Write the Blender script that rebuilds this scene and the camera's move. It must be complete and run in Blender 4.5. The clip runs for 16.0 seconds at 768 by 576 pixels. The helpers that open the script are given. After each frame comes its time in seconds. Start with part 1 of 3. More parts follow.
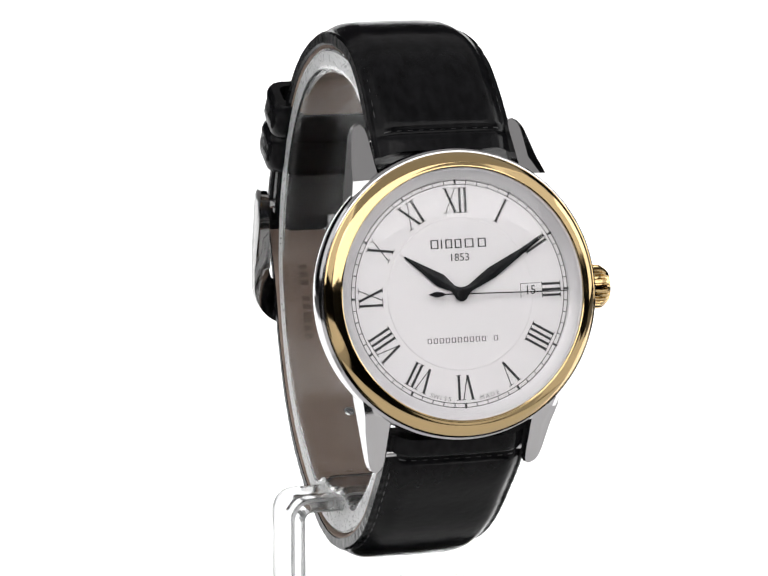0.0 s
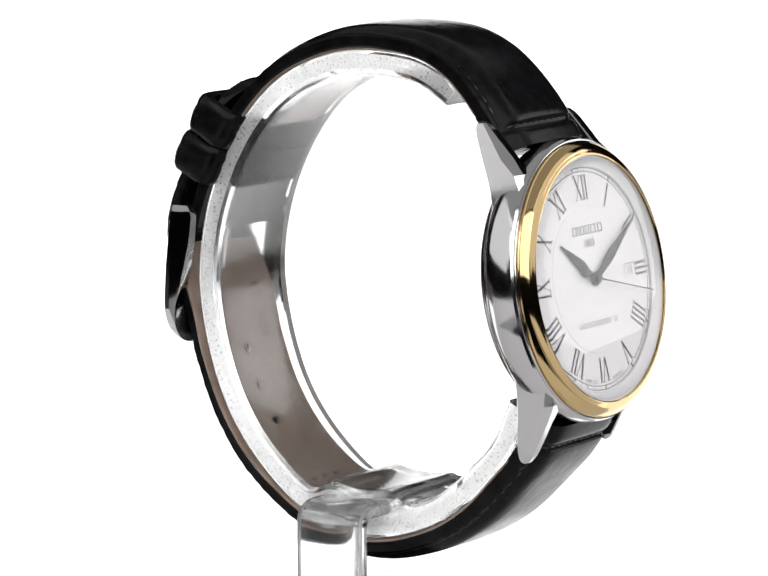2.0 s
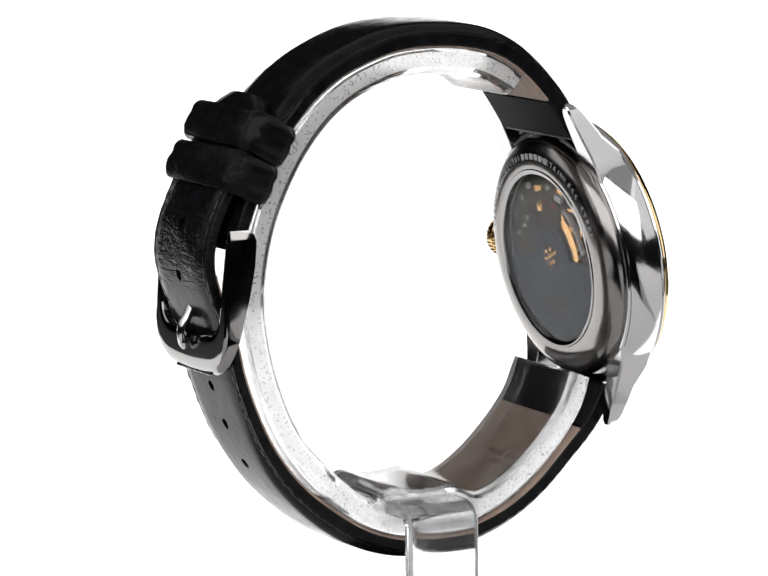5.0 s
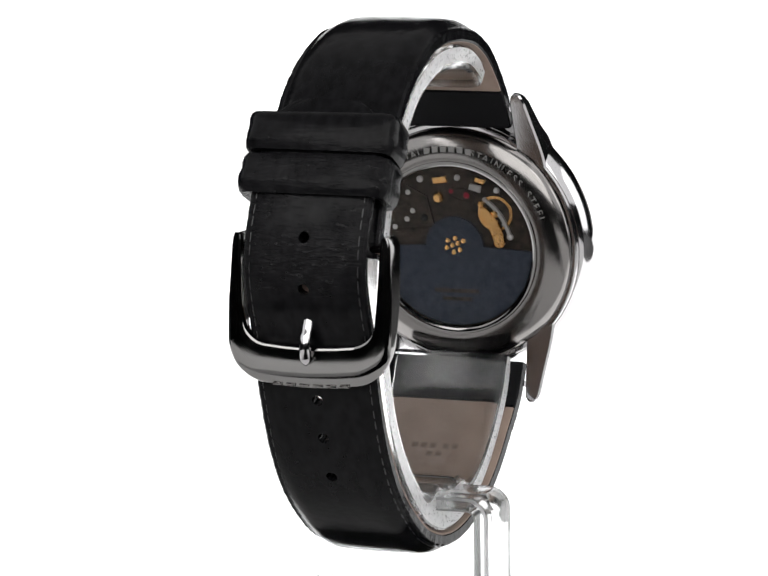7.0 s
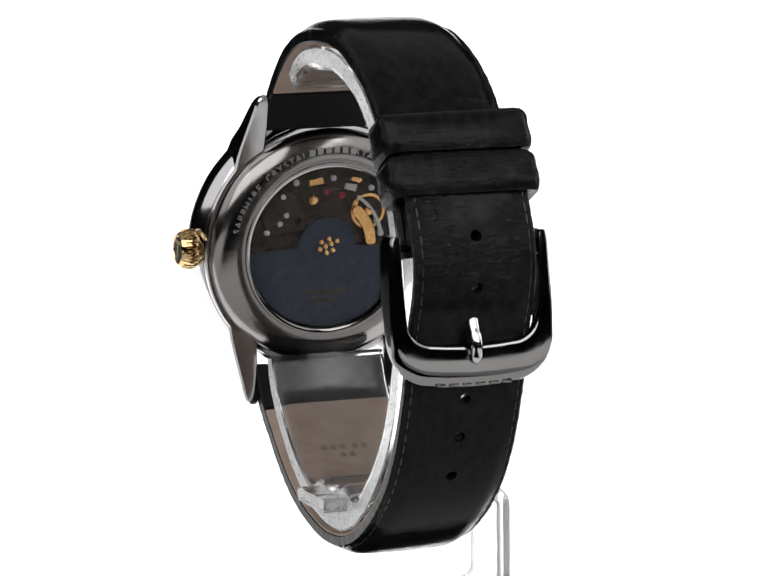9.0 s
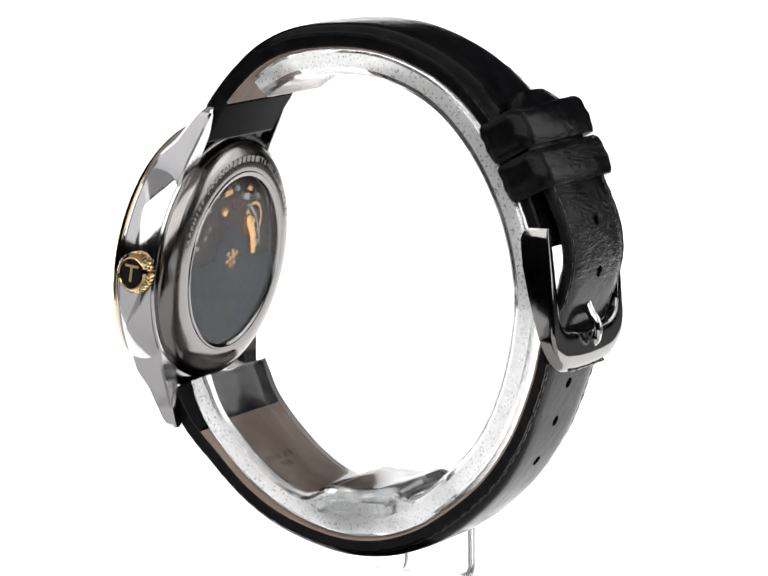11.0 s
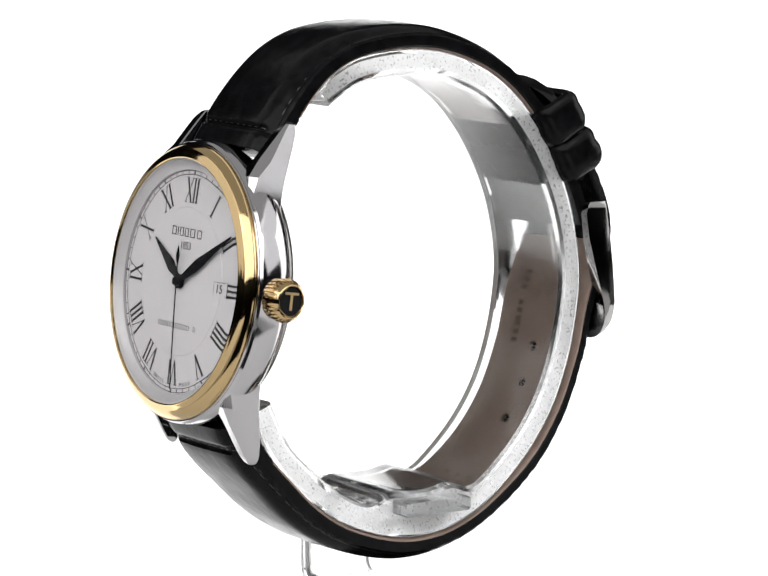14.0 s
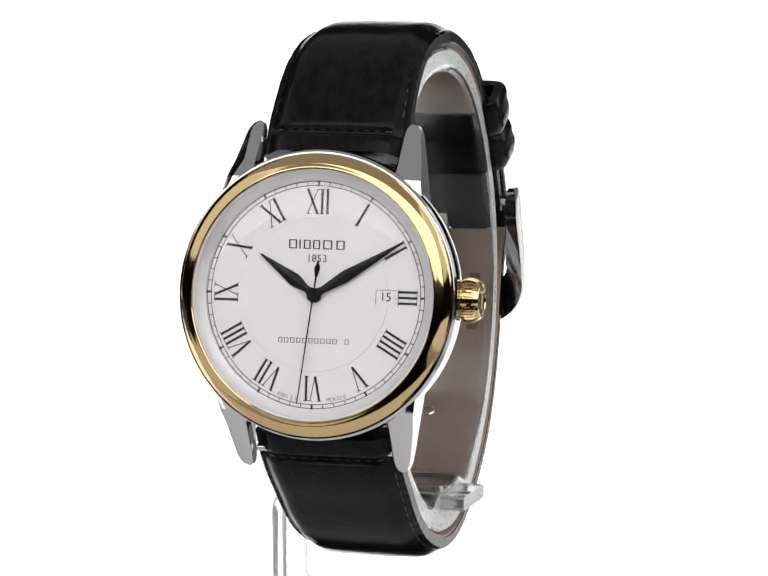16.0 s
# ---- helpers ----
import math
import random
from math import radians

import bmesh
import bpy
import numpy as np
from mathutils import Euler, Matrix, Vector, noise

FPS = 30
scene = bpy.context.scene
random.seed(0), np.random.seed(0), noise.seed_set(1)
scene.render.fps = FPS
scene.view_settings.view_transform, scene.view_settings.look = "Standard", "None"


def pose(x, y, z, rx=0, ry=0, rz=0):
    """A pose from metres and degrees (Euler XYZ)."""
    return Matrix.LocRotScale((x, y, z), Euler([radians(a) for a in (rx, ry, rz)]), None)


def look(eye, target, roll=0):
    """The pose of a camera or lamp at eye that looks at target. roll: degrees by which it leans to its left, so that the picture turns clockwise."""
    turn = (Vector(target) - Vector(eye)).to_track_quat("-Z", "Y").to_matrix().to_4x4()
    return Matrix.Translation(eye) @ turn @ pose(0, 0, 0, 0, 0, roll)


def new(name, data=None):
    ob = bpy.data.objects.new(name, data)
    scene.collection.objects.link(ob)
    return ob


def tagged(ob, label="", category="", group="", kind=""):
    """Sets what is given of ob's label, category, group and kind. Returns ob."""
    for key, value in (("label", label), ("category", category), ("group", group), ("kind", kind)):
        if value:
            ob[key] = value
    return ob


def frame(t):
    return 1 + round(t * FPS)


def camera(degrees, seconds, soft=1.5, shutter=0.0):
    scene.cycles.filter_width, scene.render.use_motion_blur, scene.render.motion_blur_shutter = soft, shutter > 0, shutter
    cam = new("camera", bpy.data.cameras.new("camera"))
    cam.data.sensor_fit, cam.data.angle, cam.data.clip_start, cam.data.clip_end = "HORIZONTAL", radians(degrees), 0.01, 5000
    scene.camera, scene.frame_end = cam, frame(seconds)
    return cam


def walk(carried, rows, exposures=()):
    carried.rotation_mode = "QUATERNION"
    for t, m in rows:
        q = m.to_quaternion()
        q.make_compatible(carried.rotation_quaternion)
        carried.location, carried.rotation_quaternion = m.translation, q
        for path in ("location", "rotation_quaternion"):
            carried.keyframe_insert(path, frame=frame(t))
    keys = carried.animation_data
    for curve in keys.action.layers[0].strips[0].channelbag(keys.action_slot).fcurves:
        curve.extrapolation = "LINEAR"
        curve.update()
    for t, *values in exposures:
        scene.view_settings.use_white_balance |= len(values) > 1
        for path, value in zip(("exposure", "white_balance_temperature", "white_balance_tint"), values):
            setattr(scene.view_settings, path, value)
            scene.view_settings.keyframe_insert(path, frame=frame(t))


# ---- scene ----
# The camera stands still on a long lens; the stand with the watch turns about the z axis.
cam = camera(10.55, 16.0)
CAM = pose(0, -0.6, 0.133, 90 - 8.179, 0, 0.0738) @ pose(0, 0, 0, 0, 0, -0.5226)
walk(cam, [(0.0, CAM), (16.0, CAM)])

# degrees by which the face has turned away from the camera
TURN = ((0.0, 17.27), (0.5, 27.17), (1.0, 37.07), (1.5, 46.97), (2.0, 56.87), (2.5, 66.8), (3.0, 76.8), (3.5, 86.8),
        (4.0, 96.9), (4.5, 107.1), (5.0, 117.3), (5.5, 127.5), (6.0, 137.8), (6.5, 148.57), (7.0, 159.27), (7.5, 169.87),
        (8.0, 180.37), (8.5, 190.97), (9.0, 201.3), (9.5, 211.6), (10.0, 221.9), (10.5, 232.2), (11.0, 242.5),
        (11.5, 252.6), (12.0, 262.6), (12.5, 272.67), (13.0, 282.6), (13.5, 292.7), (14.0, 302.87), (14.5, 313.2),
        (15.0, 323.47), (15.5, 333.47), (16.0, 343.47))

# ---- light ----
world = bpy.data.worlds.new("world")
scene.world = world
world.use_nodes = True
world.node_tree.nodes["Background"].inputs[0].default_value = (0.9, 0.95, 1.0, 1)
world.node_tree.nodes["Background"].inputs[1].default_value = 0.02


def area_lamp(name, eye, target, wide, high, watts, colour=(1, 1, 1)):
    data = bpy.data.lights.new(name, "AREA")
    data.shape, data.size, data.size_y, data.energy, data.color = "RECTANGLE", wide, high, watts, colour
    ob = new(name, data)
    ob.matrix_world = look(eye, target)
    return ob


area_lamp("front_softbox", (0, -0.366, 0.311), (0, 0, 0.05), 0.86, 0.354, 2.45, (1, 0.99, 0.975))
area_lamp("top_softbox", (0, 0.17, 0.60), (0, 0.17, 0), 1.04, 0.98, 1.2, (1, 0.99, 0.98))
area_lamp("side_softbox", (-0.42, -0.06, 0.30), (0, 0, 0.05), 0.56, 0.33, 0.6)
area_lamp("side_softbox", (0.42, -0.06, 0.30), (0, 0, 0.05), 0.56, 0.33, 0.6)
area_lamp("low_softbox", (0.46, 0.13, 0.165), (0, 0, 0.05), 0.30, 0.28, 0.52)


# ---- materials ----
def material(name, colour, rough=0.5, metal=0.0, spec=0.5, coat=0.0, ior=1.5, glass=0.0, glow=0.0):
    m = bpy.data.materials.new(name)
    m.use_nodes = True
    b = m.node_tree.nodes["Principled BSDF"]
    b.inputs["Base Color"].default_value = (*colour, 1)
    b.inputs["Roughness"].default_value = rough
    b.inputs["Metallic"].default_value = metal
    b.inputs["Specular IOR Level"].default_value = spec
    b.inputs["Coat Weight"].default_value = coat
    b.inputs["IOR"].default_value = ior
    b.inputs["Transmission Weight"].default_value = glass
    if glow:
        b.inputs["Emission Color"].default_value = (1, 1, 1, 1)
        b.inputs["Emission Strength"].default_value = glow
    return m


def node(m, kind, **values):
    n = m.node_tree.nodes.new(kind)
    for key, value in values.items():
        n.inputs[key].default_value = value
    return n


def grain(m, scale, detail, bump=0.0, depth=0.0001, dark=None, light=None, rough=None, stretch=(1, 1, 1)):
    """Noise at one scale on the colour, the roughness and the relief."""
    links = m.node_tree.links
    b = m.node_tree.nodes["Principled BSDF"]
    where = node(m, "ShaderNodeTexCoord")
    place = node(m, "ShaderNodeMapping")
    place.inputs["Scale"].default_value = stretch
    links.new(where.outputs["Object"], place.inputs["Vector"])
    n = node(m, "ShaderNodeTexNoise", Scale=scale, Detail=detail, Roughness=0.6)
    links.new(place.outputs[0], n.inputs["Vector"])
    if dark:
        ramp = node(m, "ShaderNodeValToRGB")
        ramp.color_ramp.elements[0].color, ramp.color_ramp.elements[1].color = (*dark, 1), (*light, 1)
        ramp.color_ramp.elements[0].position, ramp.color_ramp.elements[1].position = 0.3, 0.7
        links.new(n.outputs["Fac"], ramp.inputs["Fac"])
        links.new(ramp.outputs["Color"], b.inputs["Base Color"])
    if rough:
        span = node(m, "ShaderNodeMapRange")
        span.inputs["From Min"].default_value, span.inputs["From Max"].default_value = 0.3, 0.7
        span.inputs["To Min"].default_value, span.inputs["To Max"].default_value = rough
        links.new(n.outputs["Fac"], span.inputs["Value"])
        links.new(span.outputs["Result"], b.inputs["Roughness"])
    if bump:
        r = node(m, "ShaderNodeBump", Strength=bump, Distance=depth)
        links.new(n.outputs["Fac"], r.inputs["Height"])
        old = b.inputs["Normal"].links
        if old:
            links.new(old[0].from_socket, r.inputs["Normal"])
        links.new(r.outputs["Normal"], b.inputs["Normal"])
    return m


STEEL = grain(material("polished_steel", (0.56, 0.55, 0.56), 0.1, 1.0), 260, 4, rough=(0.07, 0.15))
# steel of the back, its colour lowered for the dark surroundings it mirrors
DIMMED_BACK_STEEL = grain(material("dimmed_caseback_steel", (0.25, 0.24, 0.235), 0.18, 1.0), 500, 4, rough=(0.13, 0.22))
# polished steel for buckle and window rim, dark reflections put into its colour
DIMMED_STEEL = grain(material("dimmed_polished_steel", (0.27, 0.265, 0.262), 0.09, 1.0), 260, 4, rough=(0.06, 0.13))
SATIN_GOLD = grain(material("satin_gold", (0.68, 0.50, 0.25), 0.4, 1.0), 900, 3, rough=(0.35, 0.5))
SATIN = grain(material("satin_silver", (0.62, 0.605, 0.62), 0.5, 0.6), 800, 3, rough=(0.4, 0.55))
GOLD = grain(material("gold_plating", (0.61, 0.445, 0.23), 0.09, 1.0), 300, 4, rough=(0.06, 0.13))
LEATHER = grain(grain(material("black_leather", (0.004, 0.004, 0.005), 0.2, spec=0.5, ior=1.19), 260, 2, 0.09, 0.0004,
                      rough=(0.12, 0.24)), 1500, 1.5, 0.1, 0.00022, stretch=(0.6, 1, 1))
grain(LEATHER, 700, 1, 0.1, 0.0003, (0.003, 0.003, 0.0035), (0.007, 0.007, 0.008), stretch=(1, 0.6, 0.6))


def creases(m):
    """Fine cross wrinkles where the strap end is flexed by the buckle and the loops."""
    links = m.node_tree.links
    b = m.node_tree.nodes["Principled BSDF"]
    where = node(m, "ShaderNodeTexCoord")
    place = node(m, "ShaderNodeMapping")
    place.inputs["Scale"].default_value = (0.3, 1, 1)
    links.new(where.outputs["Object"], place.inputs["Vector"])
    n = node(m, "ShaderNodeTexNoise", Scale=1900, Detail=3, Roughness=0.65)
    links.new(place.outputs[0], n.inputs["Vector"])
    wide = node(m, "ShaderNodeTexNoise", Scale=140, Detail=2)
    links.new(where.outputs["Object"], wide.inputs["Vector"])
    patch = node(m, "ShaderNodeMapRange")
    patch.inputs["From Min"].default_value, patch.inputs["From Max"].default_value = 0.3, 0.75
    links.new(wide.outputs["Fac"], patch.inputs["Value"])
    axes = node(m, "ShaderNodeSeparateXYZ")
    links.new(where.outputs["Object"], axes.inputs[0])
    worn = patch.outputs["Result"]
    for axis, ends in (("Y", (0.026, 0.030)), ("Z", (0.0395, 0.043)), ("Z", (0.066, 0.061))):
        span = node(m, "ShaderNodeMapRange")
        span.inputs["From Min"].default_value, span.inputs["From Max"].default_value = ends
        links.new(axes.outputs[axis], span.inputs["Value"])
        both = m.node_tree.nodes.new("ShaderNodeMath")
        both.operation = "MULTIPLY"
        links.new(worn, both.inputs[0])
        links.new(span.outputs["Result"], both.inputs[1])
        worn = both.outputs[0]
    b.inputs["Coat Roughness"].default_value = 0.06
    peak = node(m, "ShaderNodeMapRange")
    peak.inputs["From Min"].default_value, peak.inputs["From Max"].default_value = 0.56, 0.66
    peak.inputs["To Max"].default_value = 0.4
    links.new(n.outputs["Fac"], peak.inputs["Value"])
    shine = m.node_tree.nodes.new("ShaderNodeMath")
    shine.operation = "MULTIPLY"
    links.new(worn, shine.inputs[0])
    links.new(peak.outputs["Result"], shine.inputs[1])
    links.new(shine.outputs[0], b.inputs["Coat Weight"])
    r = node(m, "ShaderNodeBump", Distance=0.0006)
    links.new(worn, r.inputs["Strength"])
    links.new(n.outputs["Fac"], r.inputs["Height"])
    links.new(b.inputs["Normal"].links[0].from_socket, r.inputs["Normal"])
    links.new(r.outputs["Normal"], b.inputs["Normal"])
    links.new(r.outputs["Normal"], b.inputs["Coat Normal"])


creases(LEATHER)
LINING = grain(grain(material("tan_lining", (0.22, 0.165, 0.13), 0.62, spec=0.3), 240, 5, 0.1, 0.0001,
                     (0.235, 0.17, 0.137), (0.325, 0.245, 0.202)), 5200, 3, 0.2, 0.00005)
FOLD = grain(material("matt_black_leather", (0.006, 0.006, 0.007), 0.7, spec=0.08), 900, 3, 0.2, 0.0001)
THREAD = grain(material("black_thread", (0.008, 0.008, 0.009), 0.3), 4000, 2, 0.2, 0.00003)
DIAL = grain(material("white_lacquer", (0.67, 0.65, 0.665), 0.28, spec=0.4), 900, 3, 0.04, 0.00002,
             (0.65, 0.63, 0.645), (0.685, 0.665, 0.68))
INK = material("black_print", (0.012, 0.012, 0.014), 0.4)
GREY_INK = material("grey_print", (0.10, 0.10, 0.105), 0.5)
STAMP = material("brown_stamp", (0.18, 0.128, 0.10), 0.7, spec=0.2)
DARK_GOLD = grain(material("copper_gilt", (0.62, 0.36, 0.14), 0.24, 1.0), 900, 3, rough=(0.16, 0.32))
LETTERS = material("etched_steel", (0.34, 0.335, 0.33), 0.5, 0.9)
BLACK_METAL = material("blackened_metal", (0.008, 0.008, 0.009), 0.25, spec=0.18)
CRYSTAL = material("sapphire_crystal", (1, 1, 1), 0.0, ior=1.38, glass=1.0)
# sheet edges coloured grey in place of the dark sides they refract
GREYED_EDGE = grain(material("greyed_acrylic_edge", (0.40, 0.405, 0.41), 0.4, ior=1.40, glass=0.45), 1500, 3, 0.2, 0.0001)
FROST = grain(grain(material("frosted_acrylic_edge", (0.9, 0.905, 0.91), 0.4, ior=1.40, glass=0.6), 700, 4, 0.14, 0.0003,
                    (0.82, 0.825, 0.83), (0.97, 0.975, 0.98)), 2600, 2, 0.03, 0.00015, rough=(0.2, 0.55))
COATED = material("coated_glass", (1, 1, 1), 0.0, ior=1.12, glass=1.0)
ACRYLIC = grain(material("clear_acrylic", (0.955, 0.96, 0.965), 0.11, ior=1.40, glass=1.0), 90, 3, 0.10, 0.0003)
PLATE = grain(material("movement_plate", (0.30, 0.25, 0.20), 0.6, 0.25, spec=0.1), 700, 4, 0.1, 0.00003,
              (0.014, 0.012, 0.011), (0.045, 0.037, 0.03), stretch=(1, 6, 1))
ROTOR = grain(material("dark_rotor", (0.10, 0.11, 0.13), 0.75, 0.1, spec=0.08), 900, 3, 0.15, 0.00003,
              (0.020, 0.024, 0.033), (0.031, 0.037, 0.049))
RUBY = material("ruby_jewel", (0.16, 0.008, 0.02), 0.3, spec=0.3)
TENT = grain(material("white_tent_fabric", (0.80, 0.80, 0.80), 0.9, spec=0.1), 30, 5, 0.2, 0.001,
             (0.77, 0.77, 0.77), (0.82, 0.82, 0.82))
GLOW = material("backlit_diffuser", (0.8, 0.8, 0.8), 0.9, spec=0.0, glow=1.15)
GREY = grain(material("grey_table_cloth", (0.14, 0.14, 0.14), 0.9, spec=0.1), 30, 5, 0.2, 0.001,
             (0.11, 0.11, 0.11), (0.15, 0.15, 0.15))
DARK = grain(material("dark_room_wall", (0.03, 0.03, 0.032), 0.9, spec=0.1), 3, 4, 0.1, 0.002,
             (0.025, 0.025, 0.027), (0.035, 0.035, 0.037))

# ---- building helpers: plans are in millimetres, heights below the lens (lens at 0, table top at -133) ----
MM = 0.001
TABLE = -133.0
LEAN = radians(8.4)
DIAL_X, DIAL_Y, DIAL_Z = -0.45, -34.5, -82.4


def onto_case(x, u, n):
    """From the case's own axes (x to three o'clock, u to twelve, n out of the dial) to the plan."""
    n = n if n > -3 else -3 + (n + 3) * 0.87
    return (DIAL_X + x, DIAL_Y + u * math.sin(LEAN) - n * math.cos(LEAN), DIAL_Z + u * math.cos(LEAN) + n * math.sin(LEAN))


def thing(name, base_z, label, category):
    ob = new(name)
    ob.empty_display_size = 0.01
    ob.location = (0, 0, (base_z - TABLE) * MM)
    ob["lift"] = (base_z - TABLE) * MM
    return tagged(ob, label, category)


def part(name, bm, mat, parent, label="", crease=35, kind=""):
    """Links a bmesh in millimetres of the plan as one mesh object under a thing or a part."""
    bmesh.ops.remove_doubles(bm, verts=bm.verts, dist=1e-5)
    bmesh.ops.recalc_face_normals(bm, faces=bm.faces)
    root = parent if parent.parent is None else parent.parent
    lift = root["lift"] if root.type == "EMPTY" else 0.0
    for v in bm.verts:
        v.co = (v.co.x * MM, v.co.y * MM, (v.co.z - TABLE) * MM - lift)
    limit = radians(crease)
    for f in bm.faces:
        f.smooth = True
    for e in bm.edges:
        if len(e.link_faces) == 2 and e.calc_face_angle(0) > limit:
            e.smooth = False
    me = bpy.data.meshes.new(name)
    bm.to_mesh(me)
    bm.free()
    me.materials.append(mat)
    ob = new(name, me)
    ob.parent = parent
    return tagged(ob, label, kind=kind)


def mesh_of(verts, faces):
    bm = bmesh.new()
    vs = [bm.verts.new(v) for v in verts]
    for f in faces:
        if len(set(f)) > 2:
            try:
                bm.faces.new([vs[i] for i in f])
            except ValueError:
                pass
    return bm


def add(bm, verts, faces):
    vs = [bm.verts.new(v) for v in verts]
    for f in faces:
        bm.faces.new([vs[i] for i in f])


def lathe(profile, steps=128, close=True, start=0.0, sweep=2 * math.pi, centre=(0, 0), place=onto_case):
    """A ring or disc turned about the case's axis; profile is a list of (radius, n)."""
    full = abs(sweep - 2 * math.pi) < 1e-6
    count = steps if full else steps + 1
    verts, faces = [], []
    for i in range(count):
        a = start + sweep * i / steps
        for r, n in profile:
            verts.append(place(centre[0] + r * math.sin(a), centre[1] + r * math.cos(a), n))
    k = len(profile)
    for i in range(steps):
        j = (i + 1) % count
        for s in range(k if close else k - 1):
            t = (s + 1) % k
            faces.append((i * k + s, j * k + s, j * k + t, i * k + t))
    if not full and close:
        faces.append(tuple(range(k)))
        faces.append(tuple((count - 1) * k + s for s in range(k)))
    return mesh_of(verts, faces)


def slab(outline, low, high, place=onto_case, inset=0.0):
    """A plate: a convex or plain outline of (x, u), from low to high along n, its upper rim drawn in by inset."""
    k = len(outline)
    cx, cy = sum(p[0] for p in outline) / k, sum(p[1] for p in outline) / k
    verts = [place(x, u, low) for x, u in outline]
    if inset:
        verts += [place(x, u, high - inset) for x, u in outline]
    for x, u in outline:
        d = math.hypot(x - cx, u - cy) or 1
        s = 1 - inset / d
        verts.append(place(cx + (x - cx) * s, cy + (u - cy) * s, high))
    rows = 3 if inset else 2
    faces = [tuple(range(k)), tuple((rows - 1) * k + i for i in range(k))]
    for r in range(rows - 1):
        for i in range(k):
            j = (i + 1) % k
            faces.append((r * k + i, r * k + j, (r + 1) * k + j, (r + 1) * k + i))
    return mesh_of(verts, faces)


def curve_through(points, step=0.6):
    """A smooth open line through plan points (y, z), in even steps."""
    p = [Vector(q) for q in points]
    p = [p[0] * 2 - p[1]] + p + [p[-1] * 2 - p[-2]]
    fine = []
    for i in range(1, len(p) - 2):
        a, b, c, d = p[i - 1:i + 3]
        for s in range(12):
            t = s / 12
            fine.append(0.5 * (2 * b + (c - a) * t + (2 * a - 5 * b + 4 * c - d) * t * t + (3 * b - a - 3 * c + d) * t ** 3))
    fine.append(p[-2])
    for _ in range(3):
        fine = [fine[0]] + [(fine[i - 1] + 2 * fine[i] + fine[i + 1]) / 4 for i in range(1, len(fine) - 1)] + [fine[-1]]
    run = [0.0]
    for a, b in zip(fine, fine[1:]):
        run.append(run[-1] + (b - a).length)
    count = max(2, round(run[-1] / step))
    s = [run[-1] * i / count for i in range(count + 1)]
    return list(zip(np.interp(s, run, [q[0] for q in fine]), np.interp(s, run, [q[1] for q in fine]))), s


def outward(line):
    """The outward side of each point of a line that runs round the loop."""
    out = []
    for i in range(len(line)):
        a, b = line[max(0, i - 1)], line[min(len(line) - 1, i + 1)]
        d = Vector((b[0] - a[0], b[1] - a[1])).normalized()
        n = Vector((-d.y, d.x))
        mid = Vector((line[i][0] - 1.0, line[i][1] + 86.0))
        out.append(n if n.dot(mid) > 0 else -n)
    return out


def band(line, section):
    """Sweeps section(i) = closed list of (x, height outward) along a line of (y, z)."""
    ways = outward(line)
    verts, faces, k = [], [], 0
    for i, ((y, z), w) in enumerate(zip(line, ways)):
        ring = section(i)
        k = len(ring)
        verts += [(x, y + w.x * h, z + w.y * h) for x, h in ring]
    for i in range(len(line) - 1):
        for s in range(k):
            t = (s + 1) % k
            faces.append((i * k + s, i * k + t, (i + 1) * k + t, (i + 1) * k + s))
    faces += [tuple(range(k)), tuple((len(line) - 1) * k + s for s in range(k))]
    return mesh_of(verts, faces)


def swell(inward, s):
    """How far the padding has risen, 0 to 1, at a distance inward from the strap's edge; s runs from -1 to 1 across."""
    t = min(1.0, max(0.0, (inward - 0.95) / 2.5))
    return math.sin(t * math.pi / 2) ** 0.9 * (0.78 + 0.22 * (1 - s * s))


def padded(half, edge, crown, low=0.0, wave=0.0):
    """A strap's cross-section: flat inside, thin stitched edges, padded outside; wave puckers the edge."""
    xs = (-1, -0.965, -0.93, -0.885, -0.85, -0.81, -0.76, -0.7, -0.6, -0.4, -0.2, 0, 0.2, 0.4, 0.6, 0.7, 0.76, 0.81, 0.85, 0.885, 0.93, 0.965, 1)
    out = half - 0.05 * wave
    ring = [(-out + 0.25, low), (out - 0.25, low), (out, low + 0.3)]
    for s in reversed(xs):
        h = edge + crown * swell((1 - abs(s)) * half, s)
        if abs(s) == 1:
            h -= 0.35 + 0.25 * wave
        elif abs(s) > 0.96:
            h -= 0.05 + 0.22 * wave
        elif abs(s) > 0.92:
            h -= 0.1
        ring.append((s * (out if abs(s) > 0.9 else half), h))
    ring.append((-out, low + 0.3))
    return ring


def rounded_box(x, y, z, r=0.4):
    """A box of plan ranges x, y, z with its edges cut."""
    bm = bmesh.new()
    bmesh.ops.create_cube(bm, size=1)
    for v in bm.verts:
        v.co = (x[0] + (v.co.x + 0.5) * (x[1] - x[0]), y[0] + (v.co.y + 0.5) * (y[1] - y[0]), z[0] + (v.co.z + 0.5) * (z[1] - z[0]))
    bmesh.ops.bevel(bm, geom=bm.edges[:], offset=r, segments=2, profile=0.6, affect="EDGES")
    return bm


